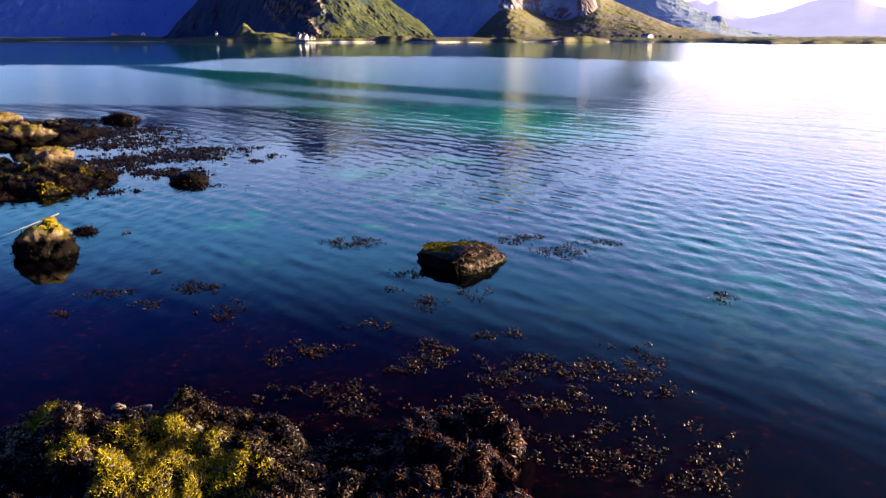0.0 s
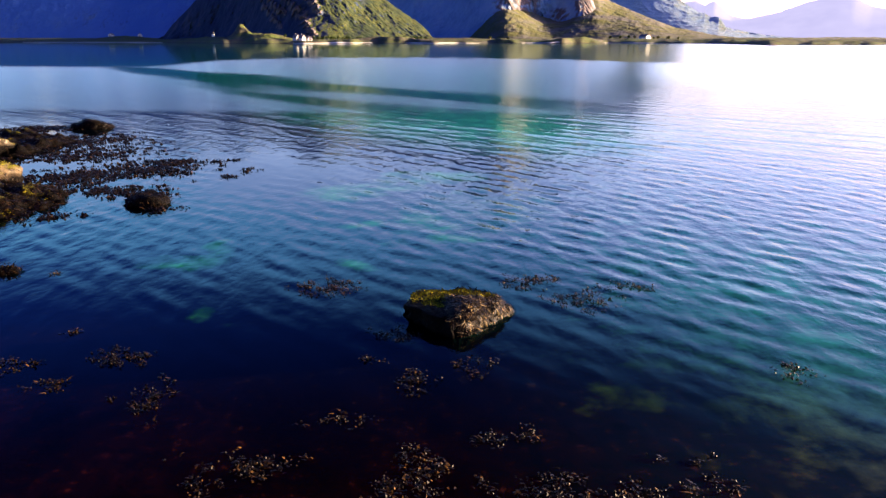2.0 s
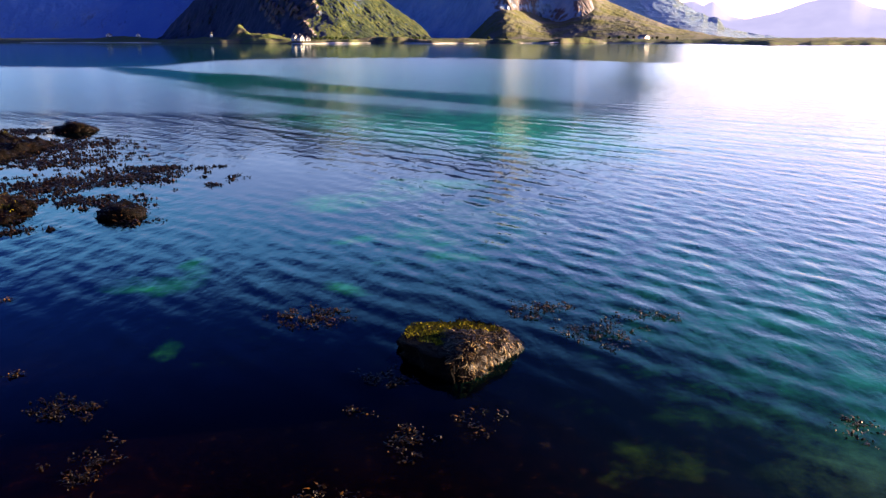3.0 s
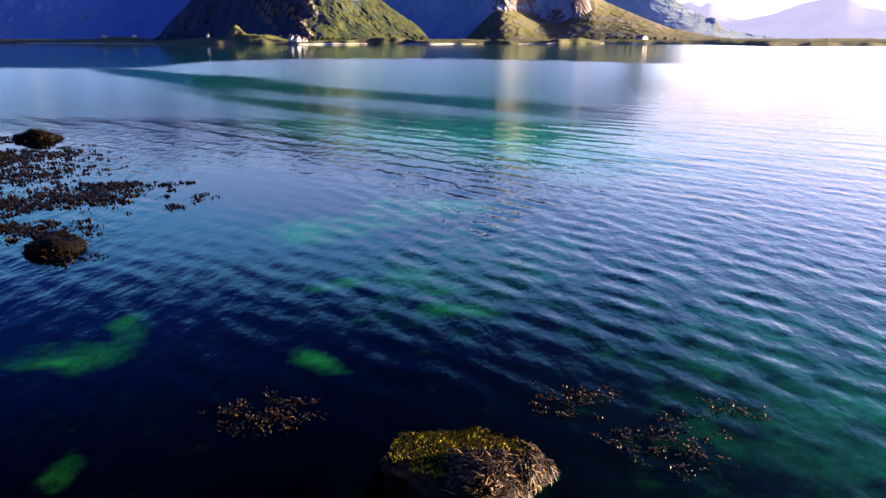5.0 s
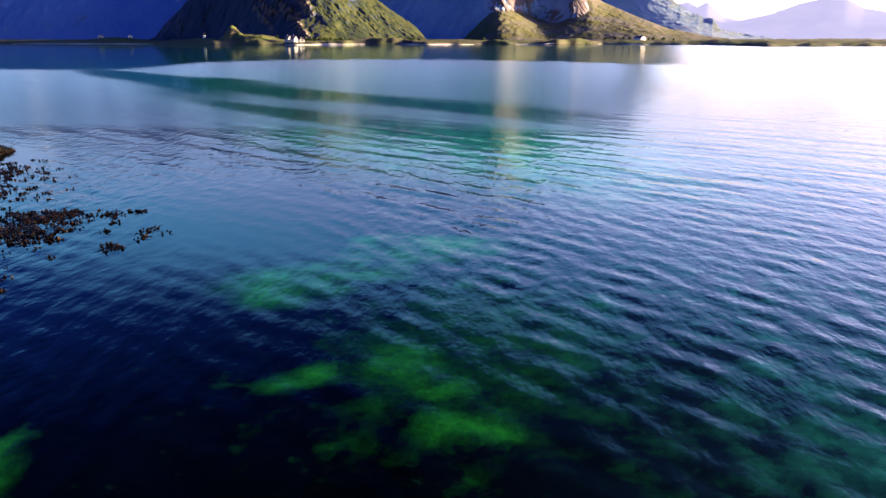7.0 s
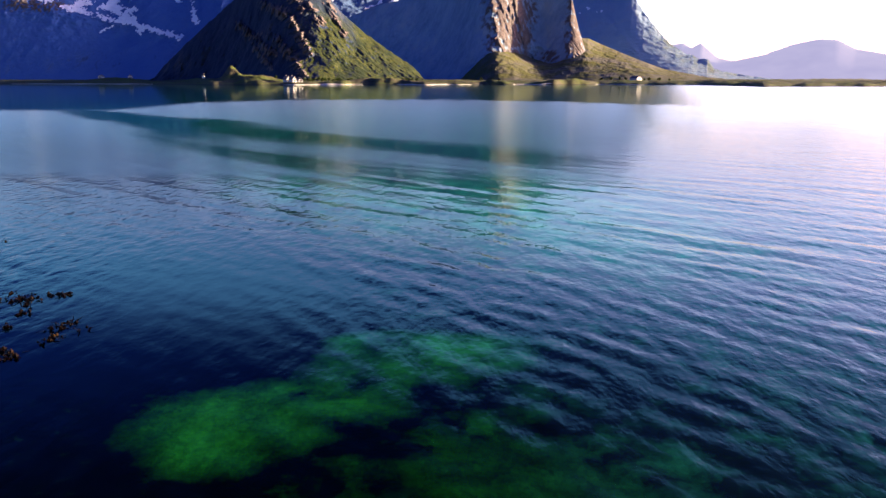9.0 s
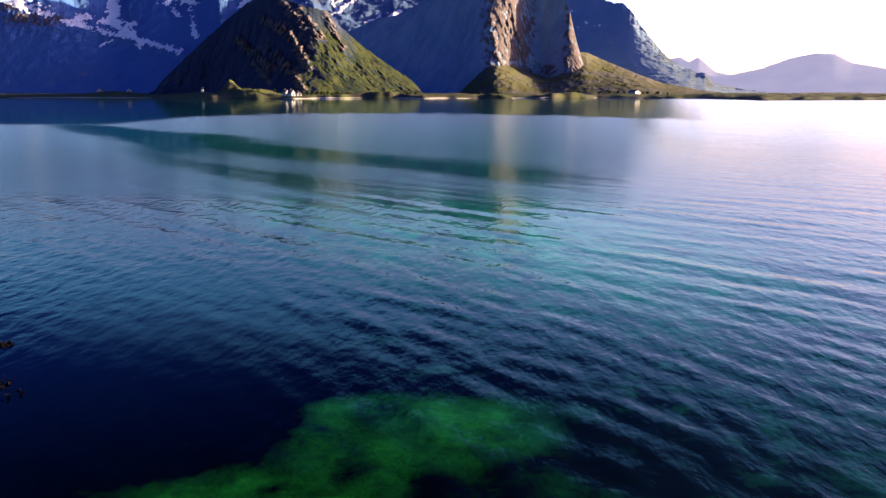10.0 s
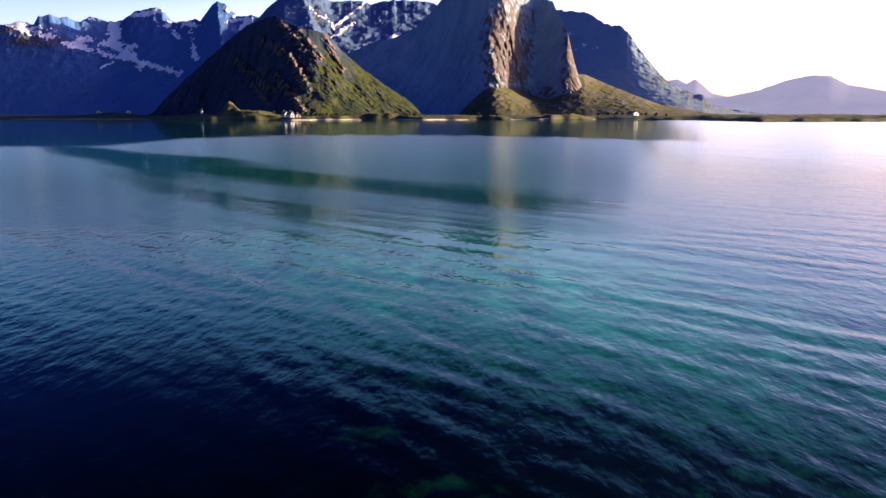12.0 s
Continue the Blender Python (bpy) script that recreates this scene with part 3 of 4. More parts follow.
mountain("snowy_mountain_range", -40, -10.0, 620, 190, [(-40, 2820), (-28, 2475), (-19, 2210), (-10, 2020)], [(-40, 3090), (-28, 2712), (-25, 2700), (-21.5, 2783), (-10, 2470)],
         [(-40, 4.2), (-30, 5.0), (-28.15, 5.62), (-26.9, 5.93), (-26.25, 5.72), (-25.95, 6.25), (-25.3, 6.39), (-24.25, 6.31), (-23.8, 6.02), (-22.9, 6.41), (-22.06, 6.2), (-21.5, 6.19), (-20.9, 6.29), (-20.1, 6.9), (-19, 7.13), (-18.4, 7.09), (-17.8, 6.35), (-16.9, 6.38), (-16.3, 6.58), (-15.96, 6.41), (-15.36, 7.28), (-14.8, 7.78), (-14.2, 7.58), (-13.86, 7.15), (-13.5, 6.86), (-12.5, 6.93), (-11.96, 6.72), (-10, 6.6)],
         M_RANGE, "mountain range painted shade and haze blue, with snowfields along its jagged crest", 75, 3.1, 1.15, 5, snow=(1.1, 0.8, RANGE_SNOW), carve=0.05, crag=0.22, jag=0.06,
         ribs=[(-27.9, 5.2, -23.2, 3.95, 0.7, 0.6), (-24.0, 4.3, -21.2, 3.6, 0.4, 0.8), (-21.2, 3.8, -17.0, 2.6, 0.4, 0.7), (-20.2, 6.8, -20.6, 5.2, 0.4, 0.6), (-14.8, 7.7, -14.6, 5.0, 0.5, 0.7)], lit_patches=[(-26.0, 4.7, 2.5, 0.6, 0.7), (-27.5, 5.4, 1.0, 0.5, 0.7)])
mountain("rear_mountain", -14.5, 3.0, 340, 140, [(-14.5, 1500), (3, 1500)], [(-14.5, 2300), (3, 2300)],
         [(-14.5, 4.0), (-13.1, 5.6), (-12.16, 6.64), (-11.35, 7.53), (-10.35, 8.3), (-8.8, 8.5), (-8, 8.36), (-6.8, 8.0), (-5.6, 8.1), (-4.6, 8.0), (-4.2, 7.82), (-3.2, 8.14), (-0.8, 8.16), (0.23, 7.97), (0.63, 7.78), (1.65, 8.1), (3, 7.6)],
         M_REAR, "steep mountain painted haze blue, with snow in its gullies", 110, 7.7, 1.0, 4, carve=0.05, crag=0.26, jag=0.08,
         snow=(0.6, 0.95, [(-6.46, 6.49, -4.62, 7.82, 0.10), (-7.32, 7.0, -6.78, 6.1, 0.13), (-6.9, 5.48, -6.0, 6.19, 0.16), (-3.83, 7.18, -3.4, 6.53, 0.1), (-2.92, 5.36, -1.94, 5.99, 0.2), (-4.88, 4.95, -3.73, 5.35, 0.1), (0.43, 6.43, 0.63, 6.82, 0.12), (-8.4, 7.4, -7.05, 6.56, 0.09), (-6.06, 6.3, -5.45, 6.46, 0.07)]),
         ribs=[(-9.0, 8.4, -8.1, 5.6, 0.5, 0.9), (-5.2, 7.9, -6.4, 5.2, 0.4, 0.35), (-2.8, 8.0, -2.6, 5.5, 0.5, 0.3)], lit_patches=[(-8.0, 6.9, 0.4, 0.7, 0.7)])
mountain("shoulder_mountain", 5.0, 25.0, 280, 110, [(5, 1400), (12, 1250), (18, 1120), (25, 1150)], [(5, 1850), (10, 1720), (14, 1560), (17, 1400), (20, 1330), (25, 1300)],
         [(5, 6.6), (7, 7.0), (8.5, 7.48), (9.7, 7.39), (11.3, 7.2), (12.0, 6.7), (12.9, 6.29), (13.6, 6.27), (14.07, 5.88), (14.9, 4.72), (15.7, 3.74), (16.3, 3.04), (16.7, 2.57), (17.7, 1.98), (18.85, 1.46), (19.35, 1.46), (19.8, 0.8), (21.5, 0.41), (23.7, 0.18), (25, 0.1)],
         M_SHOULDER, "rounded mountain shoulder painted haze blue above a grassy scree slope", 36, 12.3, 1.35, 2, carve=0.04, crag=0.14, jag=0.05, snow=(0.3, 1.0, [(10.15, 5.77, 10.95, 5.52, 0.07), (11.05, 4.98, 11.85, 4.74, 0.08), (10.5, 4.6, 10.74, 4.75, 0.06)]),
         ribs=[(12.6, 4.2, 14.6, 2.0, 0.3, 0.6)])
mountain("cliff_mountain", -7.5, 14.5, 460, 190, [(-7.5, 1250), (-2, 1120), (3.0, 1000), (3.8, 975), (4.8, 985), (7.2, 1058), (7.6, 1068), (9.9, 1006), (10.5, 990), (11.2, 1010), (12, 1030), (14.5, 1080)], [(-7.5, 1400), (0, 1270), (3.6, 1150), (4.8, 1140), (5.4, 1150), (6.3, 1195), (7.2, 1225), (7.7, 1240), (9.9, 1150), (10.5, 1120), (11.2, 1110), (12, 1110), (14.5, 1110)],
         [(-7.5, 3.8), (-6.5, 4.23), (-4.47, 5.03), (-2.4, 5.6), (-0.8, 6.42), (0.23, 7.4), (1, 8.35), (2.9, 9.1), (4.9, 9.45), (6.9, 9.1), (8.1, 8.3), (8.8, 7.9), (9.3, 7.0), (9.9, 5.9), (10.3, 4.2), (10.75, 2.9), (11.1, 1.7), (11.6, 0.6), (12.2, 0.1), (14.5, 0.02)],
         M_CLIFF, "sheer cliff mountain painted haze blue, its sunlit face tinted warm, with a grassy foot", 60, 21.5, 1.45, 2, 0.3, 0.25, carve=0.05, crag=0.22, jag=0.06,
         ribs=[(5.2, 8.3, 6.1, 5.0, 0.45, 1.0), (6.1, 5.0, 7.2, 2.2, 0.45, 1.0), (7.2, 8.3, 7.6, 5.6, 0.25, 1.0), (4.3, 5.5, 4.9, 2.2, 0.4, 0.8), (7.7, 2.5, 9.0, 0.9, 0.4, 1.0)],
         lit_patches=[(5.6, 4.6, 1.9, 4.5, 1.0), (5.3, 7.4, 0.35, 1.3, 0.8), (5.9, 4.6, 0.7, 1.3, 1.0), (5.0, 3.9, 0.75, 1.2, 0.8), (6.7, 3.1, 0.6, 0.9, 1.0), (8.5, 1.7, 0.7, 0.5, 0.9), (7.4, 7.0, 0.2, 1.2, 0.6), (10.5, 3.8, 1.0, 4.5, 1.0)])
APRON = ([(1.2, 1060), (2.6, 985), (3.6, 915), (4.6, 880), (6, 880), (8.5, 890), (10, 880), (12, 860), (15, 810), (22.5, 760)],
         [(1.2, 1100), (4, 1075), (7.4, 1150), (9.2, 1110), (10.2, 1180), (12, 1240), (15, 1140), (22.5, 1060)],
         [(1.2, 0.02), (2.4, 0.9), (3.2, 1.9), (3.9, 2.7), (4.6, 3.0), (5.4, 2.7), (6.5, 2.2), (7.6, 1.7), (8.6, 1.35), (9.3, 1.6), (10.0, 2.6), (10.5, 3.0), (11.2, 2.95), (12.2, 2.5), (13.5, 1.95), (14.6, 1.5), (16.5, 0.8), (19, 0.35), (22.5, 0.02)])
mountain("scree_slope", 1.2, 8.6, 170, 80, *APRON, M_TALUS, "grassy scree fan below the sunlit cliff face", 22, 44.1, 1.1, 1, carve=0.10, crag=0.3)
mountain("grassy_slope", 8.6, 22.5, 270, 80, *APRON, M_TALUS, "sunlit yellow-green scree slope at the foot of the mountain", 22, 44.1, 1.1, 1, carve=0.10, crag=0.3)
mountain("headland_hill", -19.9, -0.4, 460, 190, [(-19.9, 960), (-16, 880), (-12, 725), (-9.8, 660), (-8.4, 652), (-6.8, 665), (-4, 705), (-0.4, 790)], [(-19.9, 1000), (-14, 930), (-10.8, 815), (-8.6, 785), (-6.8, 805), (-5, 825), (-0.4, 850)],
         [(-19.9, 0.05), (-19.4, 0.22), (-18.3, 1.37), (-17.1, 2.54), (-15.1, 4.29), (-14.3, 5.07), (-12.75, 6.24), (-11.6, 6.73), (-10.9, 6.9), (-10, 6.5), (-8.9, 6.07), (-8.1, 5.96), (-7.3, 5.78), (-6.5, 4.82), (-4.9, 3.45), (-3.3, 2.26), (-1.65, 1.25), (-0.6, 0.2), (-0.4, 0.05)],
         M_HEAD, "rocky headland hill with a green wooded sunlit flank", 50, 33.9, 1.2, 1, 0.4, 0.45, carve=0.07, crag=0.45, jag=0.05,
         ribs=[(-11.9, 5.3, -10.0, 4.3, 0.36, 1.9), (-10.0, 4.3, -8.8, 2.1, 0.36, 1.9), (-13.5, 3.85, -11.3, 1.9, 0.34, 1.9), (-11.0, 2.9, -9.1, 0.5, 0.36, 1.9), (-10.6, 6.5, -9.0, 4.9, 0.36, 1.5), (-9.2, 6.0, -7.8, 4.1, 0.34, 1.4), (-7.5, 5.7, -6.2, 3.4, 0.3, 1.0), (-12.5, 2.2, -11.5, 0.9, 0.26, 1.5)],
         lit_patches=[(-10.6, 4.8, 0.9, 0.35, 0.6), (-9.4, 3.2, 0.5, 0.7, 0.6), (-12.3, 3.0, 0.9, 0.7, 0.5), (-9.8, 1.7, 0.6, 0.8, 0.6)], rib_light=0.8)


def far_hills():
    az = np.linspace(14, 48, 170)
    s = np.linspace(0, 1.2, 16)
    A, S = np.meshgrid(az, s, indexing="ij")
    el = curve_at(A, [(14, 1.6), (15.8, 2.2), (16.6, 2.5), (17.7, 2.65), (18.2, 2.3), (18.8, 2.65), (20, 1.6), (21, 1.38), (22.9, 1.8), (24.6, 2.45), (26.2, 2.78), (27.3, 2.68), (28.3, 2.1), (29.3, 1.9), (30.5, 1.66), (34.5, 1.3), (48, 0.9)])
    r = 4100 + 500 * S
    rough_line = np.array([noise.fractal(Vector((a * 2.2, 4.0, 0.0)), 1.0, 2.0, 5) for a in az])[:, None]
    z = np.tan(np.radians(el + 0.035 * rough_line)) * 4600 * np.where(S <= 1, S ** 0.8, 1 - 3 * (S - 1))
    x, y = polar(A, r)
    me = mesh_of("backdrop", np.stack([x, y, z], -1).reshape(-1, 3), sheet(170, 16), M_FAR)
    return tagged(new("backdrop", me), "pale lilac hills far off, evening haze painted as a faint glow", "distant hills", kind="structure")


far_hills()

SHORE = [(-75, 1500), (-45, 1200), (-30, 900), (-19, 740), (-15.5, 600), (-10, 560), (-4, 590), (0, 560), (4, 600), (9, 590), (12, 640), (19, 545), (23, 420), (31, 470), (45, 520), (75, 700)]


def shore_range(az):
    az = np.asarray(az, float)
    return curve_at(az, SHORE) + 6 * np.sin(az * 2.1) + 2 * np.sin(az * 5.3 + 1)


def land_height(az, back):
    """Height of the coastal flat at a bearing, so many metres behind the water's edge."""
    x, y = polar(az, shore_range(az) + back)
    z = np.interp(back, [-6, 0, 4, 14, 60, 300, 800], [-1.5, 0.0, 0.5, 1.6, 2.6, 3.4, 5.0])
    z = z + 0.9 * np.sin(x * 0.045 + 1) * np.sin(y * 0.03) * soft_step(5, 40, back)
    knoll = [(-14.3, 62, 0.55, 25, 9.5), (-13.3, 45, 1.2, 30, 4.5), (-16.2, 70, 1.2, 40, 3.0), (-11.8, 50, 1.0, 30, 3.2), (-4.8, 22, 2.2, 14, 2.6), (-2.5, 20, 1.4, 10, 2.0), (4.4, 12, 0.9, 10, 2.2), (10.2, 12, 1.1, 14, 3.4), (8.7, 10, 0.6, 8, 2.0), (-21.5, 60, 2.0, 30, 3.0)]
    for ka, kb, wa, wb, h in knoll:
        z = z + h * np.exp(-((az - ka) / wa) ** 2 - ((back - kb) / wb) ** 2)
    return z


def build_land():
    az = np.concatenate([np.linspace(-75, -32, 60)[:-1], np.linspace(-32, 34, 620)[:-1], np.linspace(34, 75, 50)])
    back = np.concatenate([np.linspace(-6, 100, 54), np.geomspace(110, 900, 16)])
    A, B = np.meshgrid(az, back, indexing="ij")
    z = land_height(A, B)
    x, y = polar(A, shore_range(A) + B)
    rough = fractal(x, y, 0.07, 5, 2.0) + 0.6 * fractal(x, y, 0.3, 4, 6.0)
    z = z + (0.6 + 0.13 * np.clip(z - 3, 0, 12)) * rough * soft_step(3, 20, B)
    me = mesh_of("far_shore", np.stack([x, y, z], -1).reshape(-1, 3), sheet(len(az), len(back)), M_LAND)
    return tagged(new("land", me), "low green shore with heath and dark tidal rocks", "shore", kind="structure")


build_land()


def beach(az0, az1, wide):
    az = np.linspace(az0, az1, max(6, int((az1 - az0) * 8)))
    t = np.linspace(0, 1, 7)
    A, T = np.meshgrid(az, t, indexing="ij")
    taper = np.sin(np.pi * (A - az0) / (az1 - az0)) ** 0.7 * (0.7 + 0.3 * np.sin(A * 2.3))
    B = 0.4 + T * wide * taper
    x, y = polar(A, shore_range(A) + B)
    z = land_height(A, B) + 0.12 + 0.12 * np.sin(np.pi * T)
    me = mesh_of("beach", np.stack([x, y, z], -1).reshape(-1, 3), sheet(len(az), 7), M_SAND)
    tagged(new("beach", me), "white shell-sand beach at the water's edge", "beach", kind="structure")


for az0, az1, wide in [(-10.7, -5.0, 5.5), (-2.6, 2.9, 5), (5.9, 8.7, 5.5), (11.8, 15.9, 3.5), (16.5, 21.0, 2), (-28, -19.5, 3)]:
    beach(az0, az1, wide)


# ---- buildings ----
def box_mesh(name, x0, x1, y0, y1, z0, z1, material):
    v = [(x, y, z) for x in (x0, x1) for y in (y0, y1) for z in (z0, z1)]
    f = [(0, 1, 3, 2), (4, 6, 7, 5), (0, 4, 5, 1), (2, 3, 7, 6), (0, 2, 6, 4), (1, 5, 7, 3)]
    return mesh_of(name, v, f, material, False)


def house(az, back, turn, wide, deep, wall, ridge, label, name="house"):
    """A gabled house with its gable to the water: walls, two roof slopes, chimney, windows and a door."""
    x, y = polar(az, float(shore_range(az)) + back)
    h = holder(name, float(x), float(y), float(land_height(np.array(az), np.array(back))) - 0.3, turn)
    a, b = wide / 2, deep / 2
    v = [(-a, -b, 0), (a, -b, 0), (a, b, 0), (-a, b, 0), (-a, -b, wall), (a, -b, wall), (a, b, wall), (-a, b, wall), (0, -b, ridge), (0, b, ridge)]
    f = [(0, 1, 5, 8, 4), (2, 3, 7, 9, 6), (1, 2, 6, 5), (3, 0, 4, 7), (0, 3, 2, 1)]
    part("wall", mesh_of("wall", v, f, M_WHITE, False), h)
    e, t, lip = 0.35, 0.22, 0.02
    drop = (ridge - wall) / a * e
    for side in (-1, 1):
        p = [(side * (a + e), -b - e, wall - drop + lip), (0, -b - e, ridge + lip), (0, b + e, ridge + lip), (side * (a + e), b + e, wall - drop + lip)]
        q = [(px, py, pz + t) for px, py, pz in p]
        part("roof", mesh_of("roof", p + q, [(0, 1, 2, 3), (7, 6, 5, 4), (0, 4, 5, 1), (1, 5, 6, 2), (2, 6, 7, 3), (3, 7, 4, 0)], M_ROOF, False), h)
    part("chimney", box_mesh("chimney", -0.3, 0.3, b * 0.2, b * 0.2 + 0.6, ridge - 0.3, ridge + 0.8, M_ROOF), h)
    for wx, wz in ((-a * 0.5, wall * 0.45), (a * 0.5, wall * 0.45), (0.0, wall + 0.15)):
        opening = part("window", box_mesh("window", wx - 0.52, wx + 0.52, -b - 0.05, -b + 0.05, wz - 0.07, wz + 1.07, M_WHITE), h)
        for side in (-0.24, 0.24):
            part("pane", box_mesh("pane", wx + side - 0.2, wx + side + 0.2, -b - 0.06, -b - 0.01, wz, wz + 1.0, M_GLASS), opening)
    leaf = part("door", box_mesh("door", -0.45, 0.45, -b - 0.06, -b + 0.04, 0.05, 2.05, M_ROOF), h)
    part("handle", box_mesh("handle", 0.30, 0.38, -b - 0.11, -b - 0.05, 1.0, 1.05, M_GLASS), leaf)
    return tagged(h, label, "house", "houses on the far shore")


house(-10.45, 34, 42, 3.2, 5.0, 2.6, 4.7, "small white gabled house above the beach")
house(-10.03, 38, 42, 3.2, 5.0, 2.6, 4.7, "small white gabled house above the beach")
house(-9.55, 40, 30, 3.4, 4.5, 1.9, 3.2, "low weathered boathouse beside the white houses", "boathouse")
house(-22.7, 70, 0, 4, 6, 2.2, 3.8, "tiny white farmhouse on the shaded shore")
house(-20.9, 66, 20, 4, 6, 2.2, 3.8, "tiny white farmhouse on the shaded shore")
house(14.6, 90, 35, 6, 8, 2.4, 4.0, "pale farm building among trees")


def beacon(az, back):
    x, y = polar(az, float(shore_range(az)) + back)
    h = holder("beacon_tower", float(x), float(y), float(land_height(np.array(az), np.array(back))) - 0.2)
    part("base", box_mesh("base", -0.9, 0.9, -0.9, 0.9, 0, 2.6, M_WHITE), h)
    part("lantern", box_mesh("lantern", -0.5, 0.5, -0.5, 0.5, 2.6, 4.0, M_GLASS), h)
    part("cap", box_mesh("cap", -0.7, 0.7, -0.7, 0.7, 4.0, 4.3, M_ROOF), h)
    tagged(h, "small pale beacon tower on the grassy point", "tower")


beacon(-16.15, 70)


# ---- trees on the far shore ----
def leaf_cloud(rng, count, size, centres):
    """Small leaf quads scattered in overlapping clumps."""
    c = np.array(centres)
    pick = c[rng.integers(0, len(c), count)]
    d = rng.normal(size=(count, 3))
    d /= np.linalg.norm(d, axis=1, keepdims=True)
    p = pick[:, :3] + d * pick[:, 3:4] * rng.uniform(0.55, 1.0, (count, 1))
    u = rng.normal(size=(count, 3))
    u /= np.linalg.norm(u, axis=1, keepdims=True)
    w = np.cross(u, d)
    s = size * rng.uniform(0.6, 1.3, (count, 1))
    v = np.stack([p - u * s - w * s * 0.5, p + u * s * 0.2 - w * s, p + u * s + w * s * 0.4, p - u * s * 0.1 + w * s], 1).reshape(-1, 3)
    return v, np.arange(count * 4).reshape(-1, 4)


def make_tree(rng):
    h = holder("tree", 0, 0)
    v, f = [], []
    for k, (z, r) in enumerate(((0, 0.22), (1.2, 0.16), (2.6, 0.09))):
        v += [(r * math.cos(t * 1.0472), r * math.sin(t * 1.0472), z) for t in range(6)]
        if k:
            f += [(6 * k - 6 + t, 6 * k - 6 + (t + 1) % 6, 6 * k + (t + 1) % 6, 6 * k + t) for t in range(6)]
    part("trunk", mesh_of("trunk", v, f, M_BARK), h)
    centres = [(rng.uniform(-1.1, 1.1), rng.uniform(-1.1, 1.1), rng.uniform(1.5, 3.6), rng.uniform(0.6, 1.1)) for _ in range(9)]
    lv, lf = leaf_cloud(rng, 420, 0.22, centres)
    part("crown", mesh_of("crown", lv, lf, M_LEAF, False), h)
    return tagged(h, "small dark round-crowned tree on the far shore", "tree", "trees on the far shore")


tree_rng = np.random.default_rng(11)
first_tree = make_tree(tree_rng)
spots = [(12.2, 70), (12.9, 78), (13.5, 82), (13.9, 75), (15.2, 80), (15.5, 84), (16.2, 66), (16.9, 60), (4.9, 55), (3.6, 60), (-9.2, 46), (-8.6, 44), (-11.2, 45), (-7.9, 52)]
spots += [(-8.9 + 0.21 * k + 0.1 * math.sin(5.0 * k), 44 + 26 * abs(math.sin(1.7 * k))) for k in range(38)]
for k, (az, back) in enumerate(spots):
    x, y = polar(az, float(shore_range(az)) + back)
    m = pose(float(x), float(y), float(land_height(np.array(az), np.array(back))) - 0.3, 0, 0, 67 * k) @ Matrix.Scale(0.75 + 0.45 * abs(math.sin(2.3 * k)), 4)
    if k:
        copy_thing(first_tree, m)
    else:
        first_tree.matrix_world = m


# ---- stones and weed in the shallows ----
def ribbons(rng, base, way, up, length, width, curl, seg=3):
    """Strap-like fronds: from base, along way, sagging, each a bent strip."""
    n = len(base)
    side = np.cross(way, up)
    side /= np.linalg.norm(side, axis=1, keepdims=True) + 1e-9
    t = np.linspace(0, 1, seg + 1)
    L = (length * rng.uniform(0.5, 1.4, n))[:, None, None]
    w = (width * rng.uniform(0.6, 1.4, n))[:, None, None]
    tt = t[None, :, None]
    bend = rng.normal(0, curl, n)[:, None, None]
    lift = rng.uniform(0.0, 0.5, n)[:, None, None]
    mid = base[:, None] + way[:, None] * L * tt + side[:, None] * L * bend * tt * tt + up[:, None] * L * lift * np.sin(tt * 3.0) * 0.5
    half = side[:, None] * w * 0.5 * (1 - 0.6 * tt ** 2)
    v = np.stack([mid - half, mid + half], 2).reshape(-1, 3)
    k = np.arange(n)[:, None] * 2 * (seg + 1) + 2 * np.arange(seg)[None]
    return v, np.stack([k, k + 1, k + 3, k + 2], -1).reshape(-1, 4)


OCTA_V = np.array([(1, 0, 0), (-1, 0, 0), (0, 1, 0), (0, -1, 0), (0, 0, 1), (0, 0, -1)], float)
OCTA_F = np.array([(0, 2, 4), (2, 1, 4), (1, 3, 4), (3, 0, 4), (2, 0, 5), (1, 2, 5), (3, 1, 5), (0, 3, 5)])


def bladders(rng, base, size):
    n = len(base)
    s = size * rng.uniform(0.5, 1.4, (n, 1, 1)) * rng.uniform(0.6, 1.3, (n, 1, 3))
    turn = rng.uniform(0, 6.28, n)
    v = OCTA_V[None] * s
    c, sn = np.cos(turn)[:, None], np.sin(turn)[:, None]
    v = np.stack([v[..., 0] * c - v[..., 1] * sn, v[..., 0] * sn + v[..., 1] * c, v[..., 2]], -1) + base[:, None]
    return v.reshape(-1, 3), (OCTA_F[None] + 6 * np.arange(n)[:, None, None]).reshape(-1, 3)


def joined(name, pieces, material, smooth=True):
    vs, fs, off = [], [], 0
    for v, f in pieces:
        vs += v.tolist()
        fs += (f + off).tolist()
        off += len(v)
    return mesh_of(name, vs, fs, material, smooth)


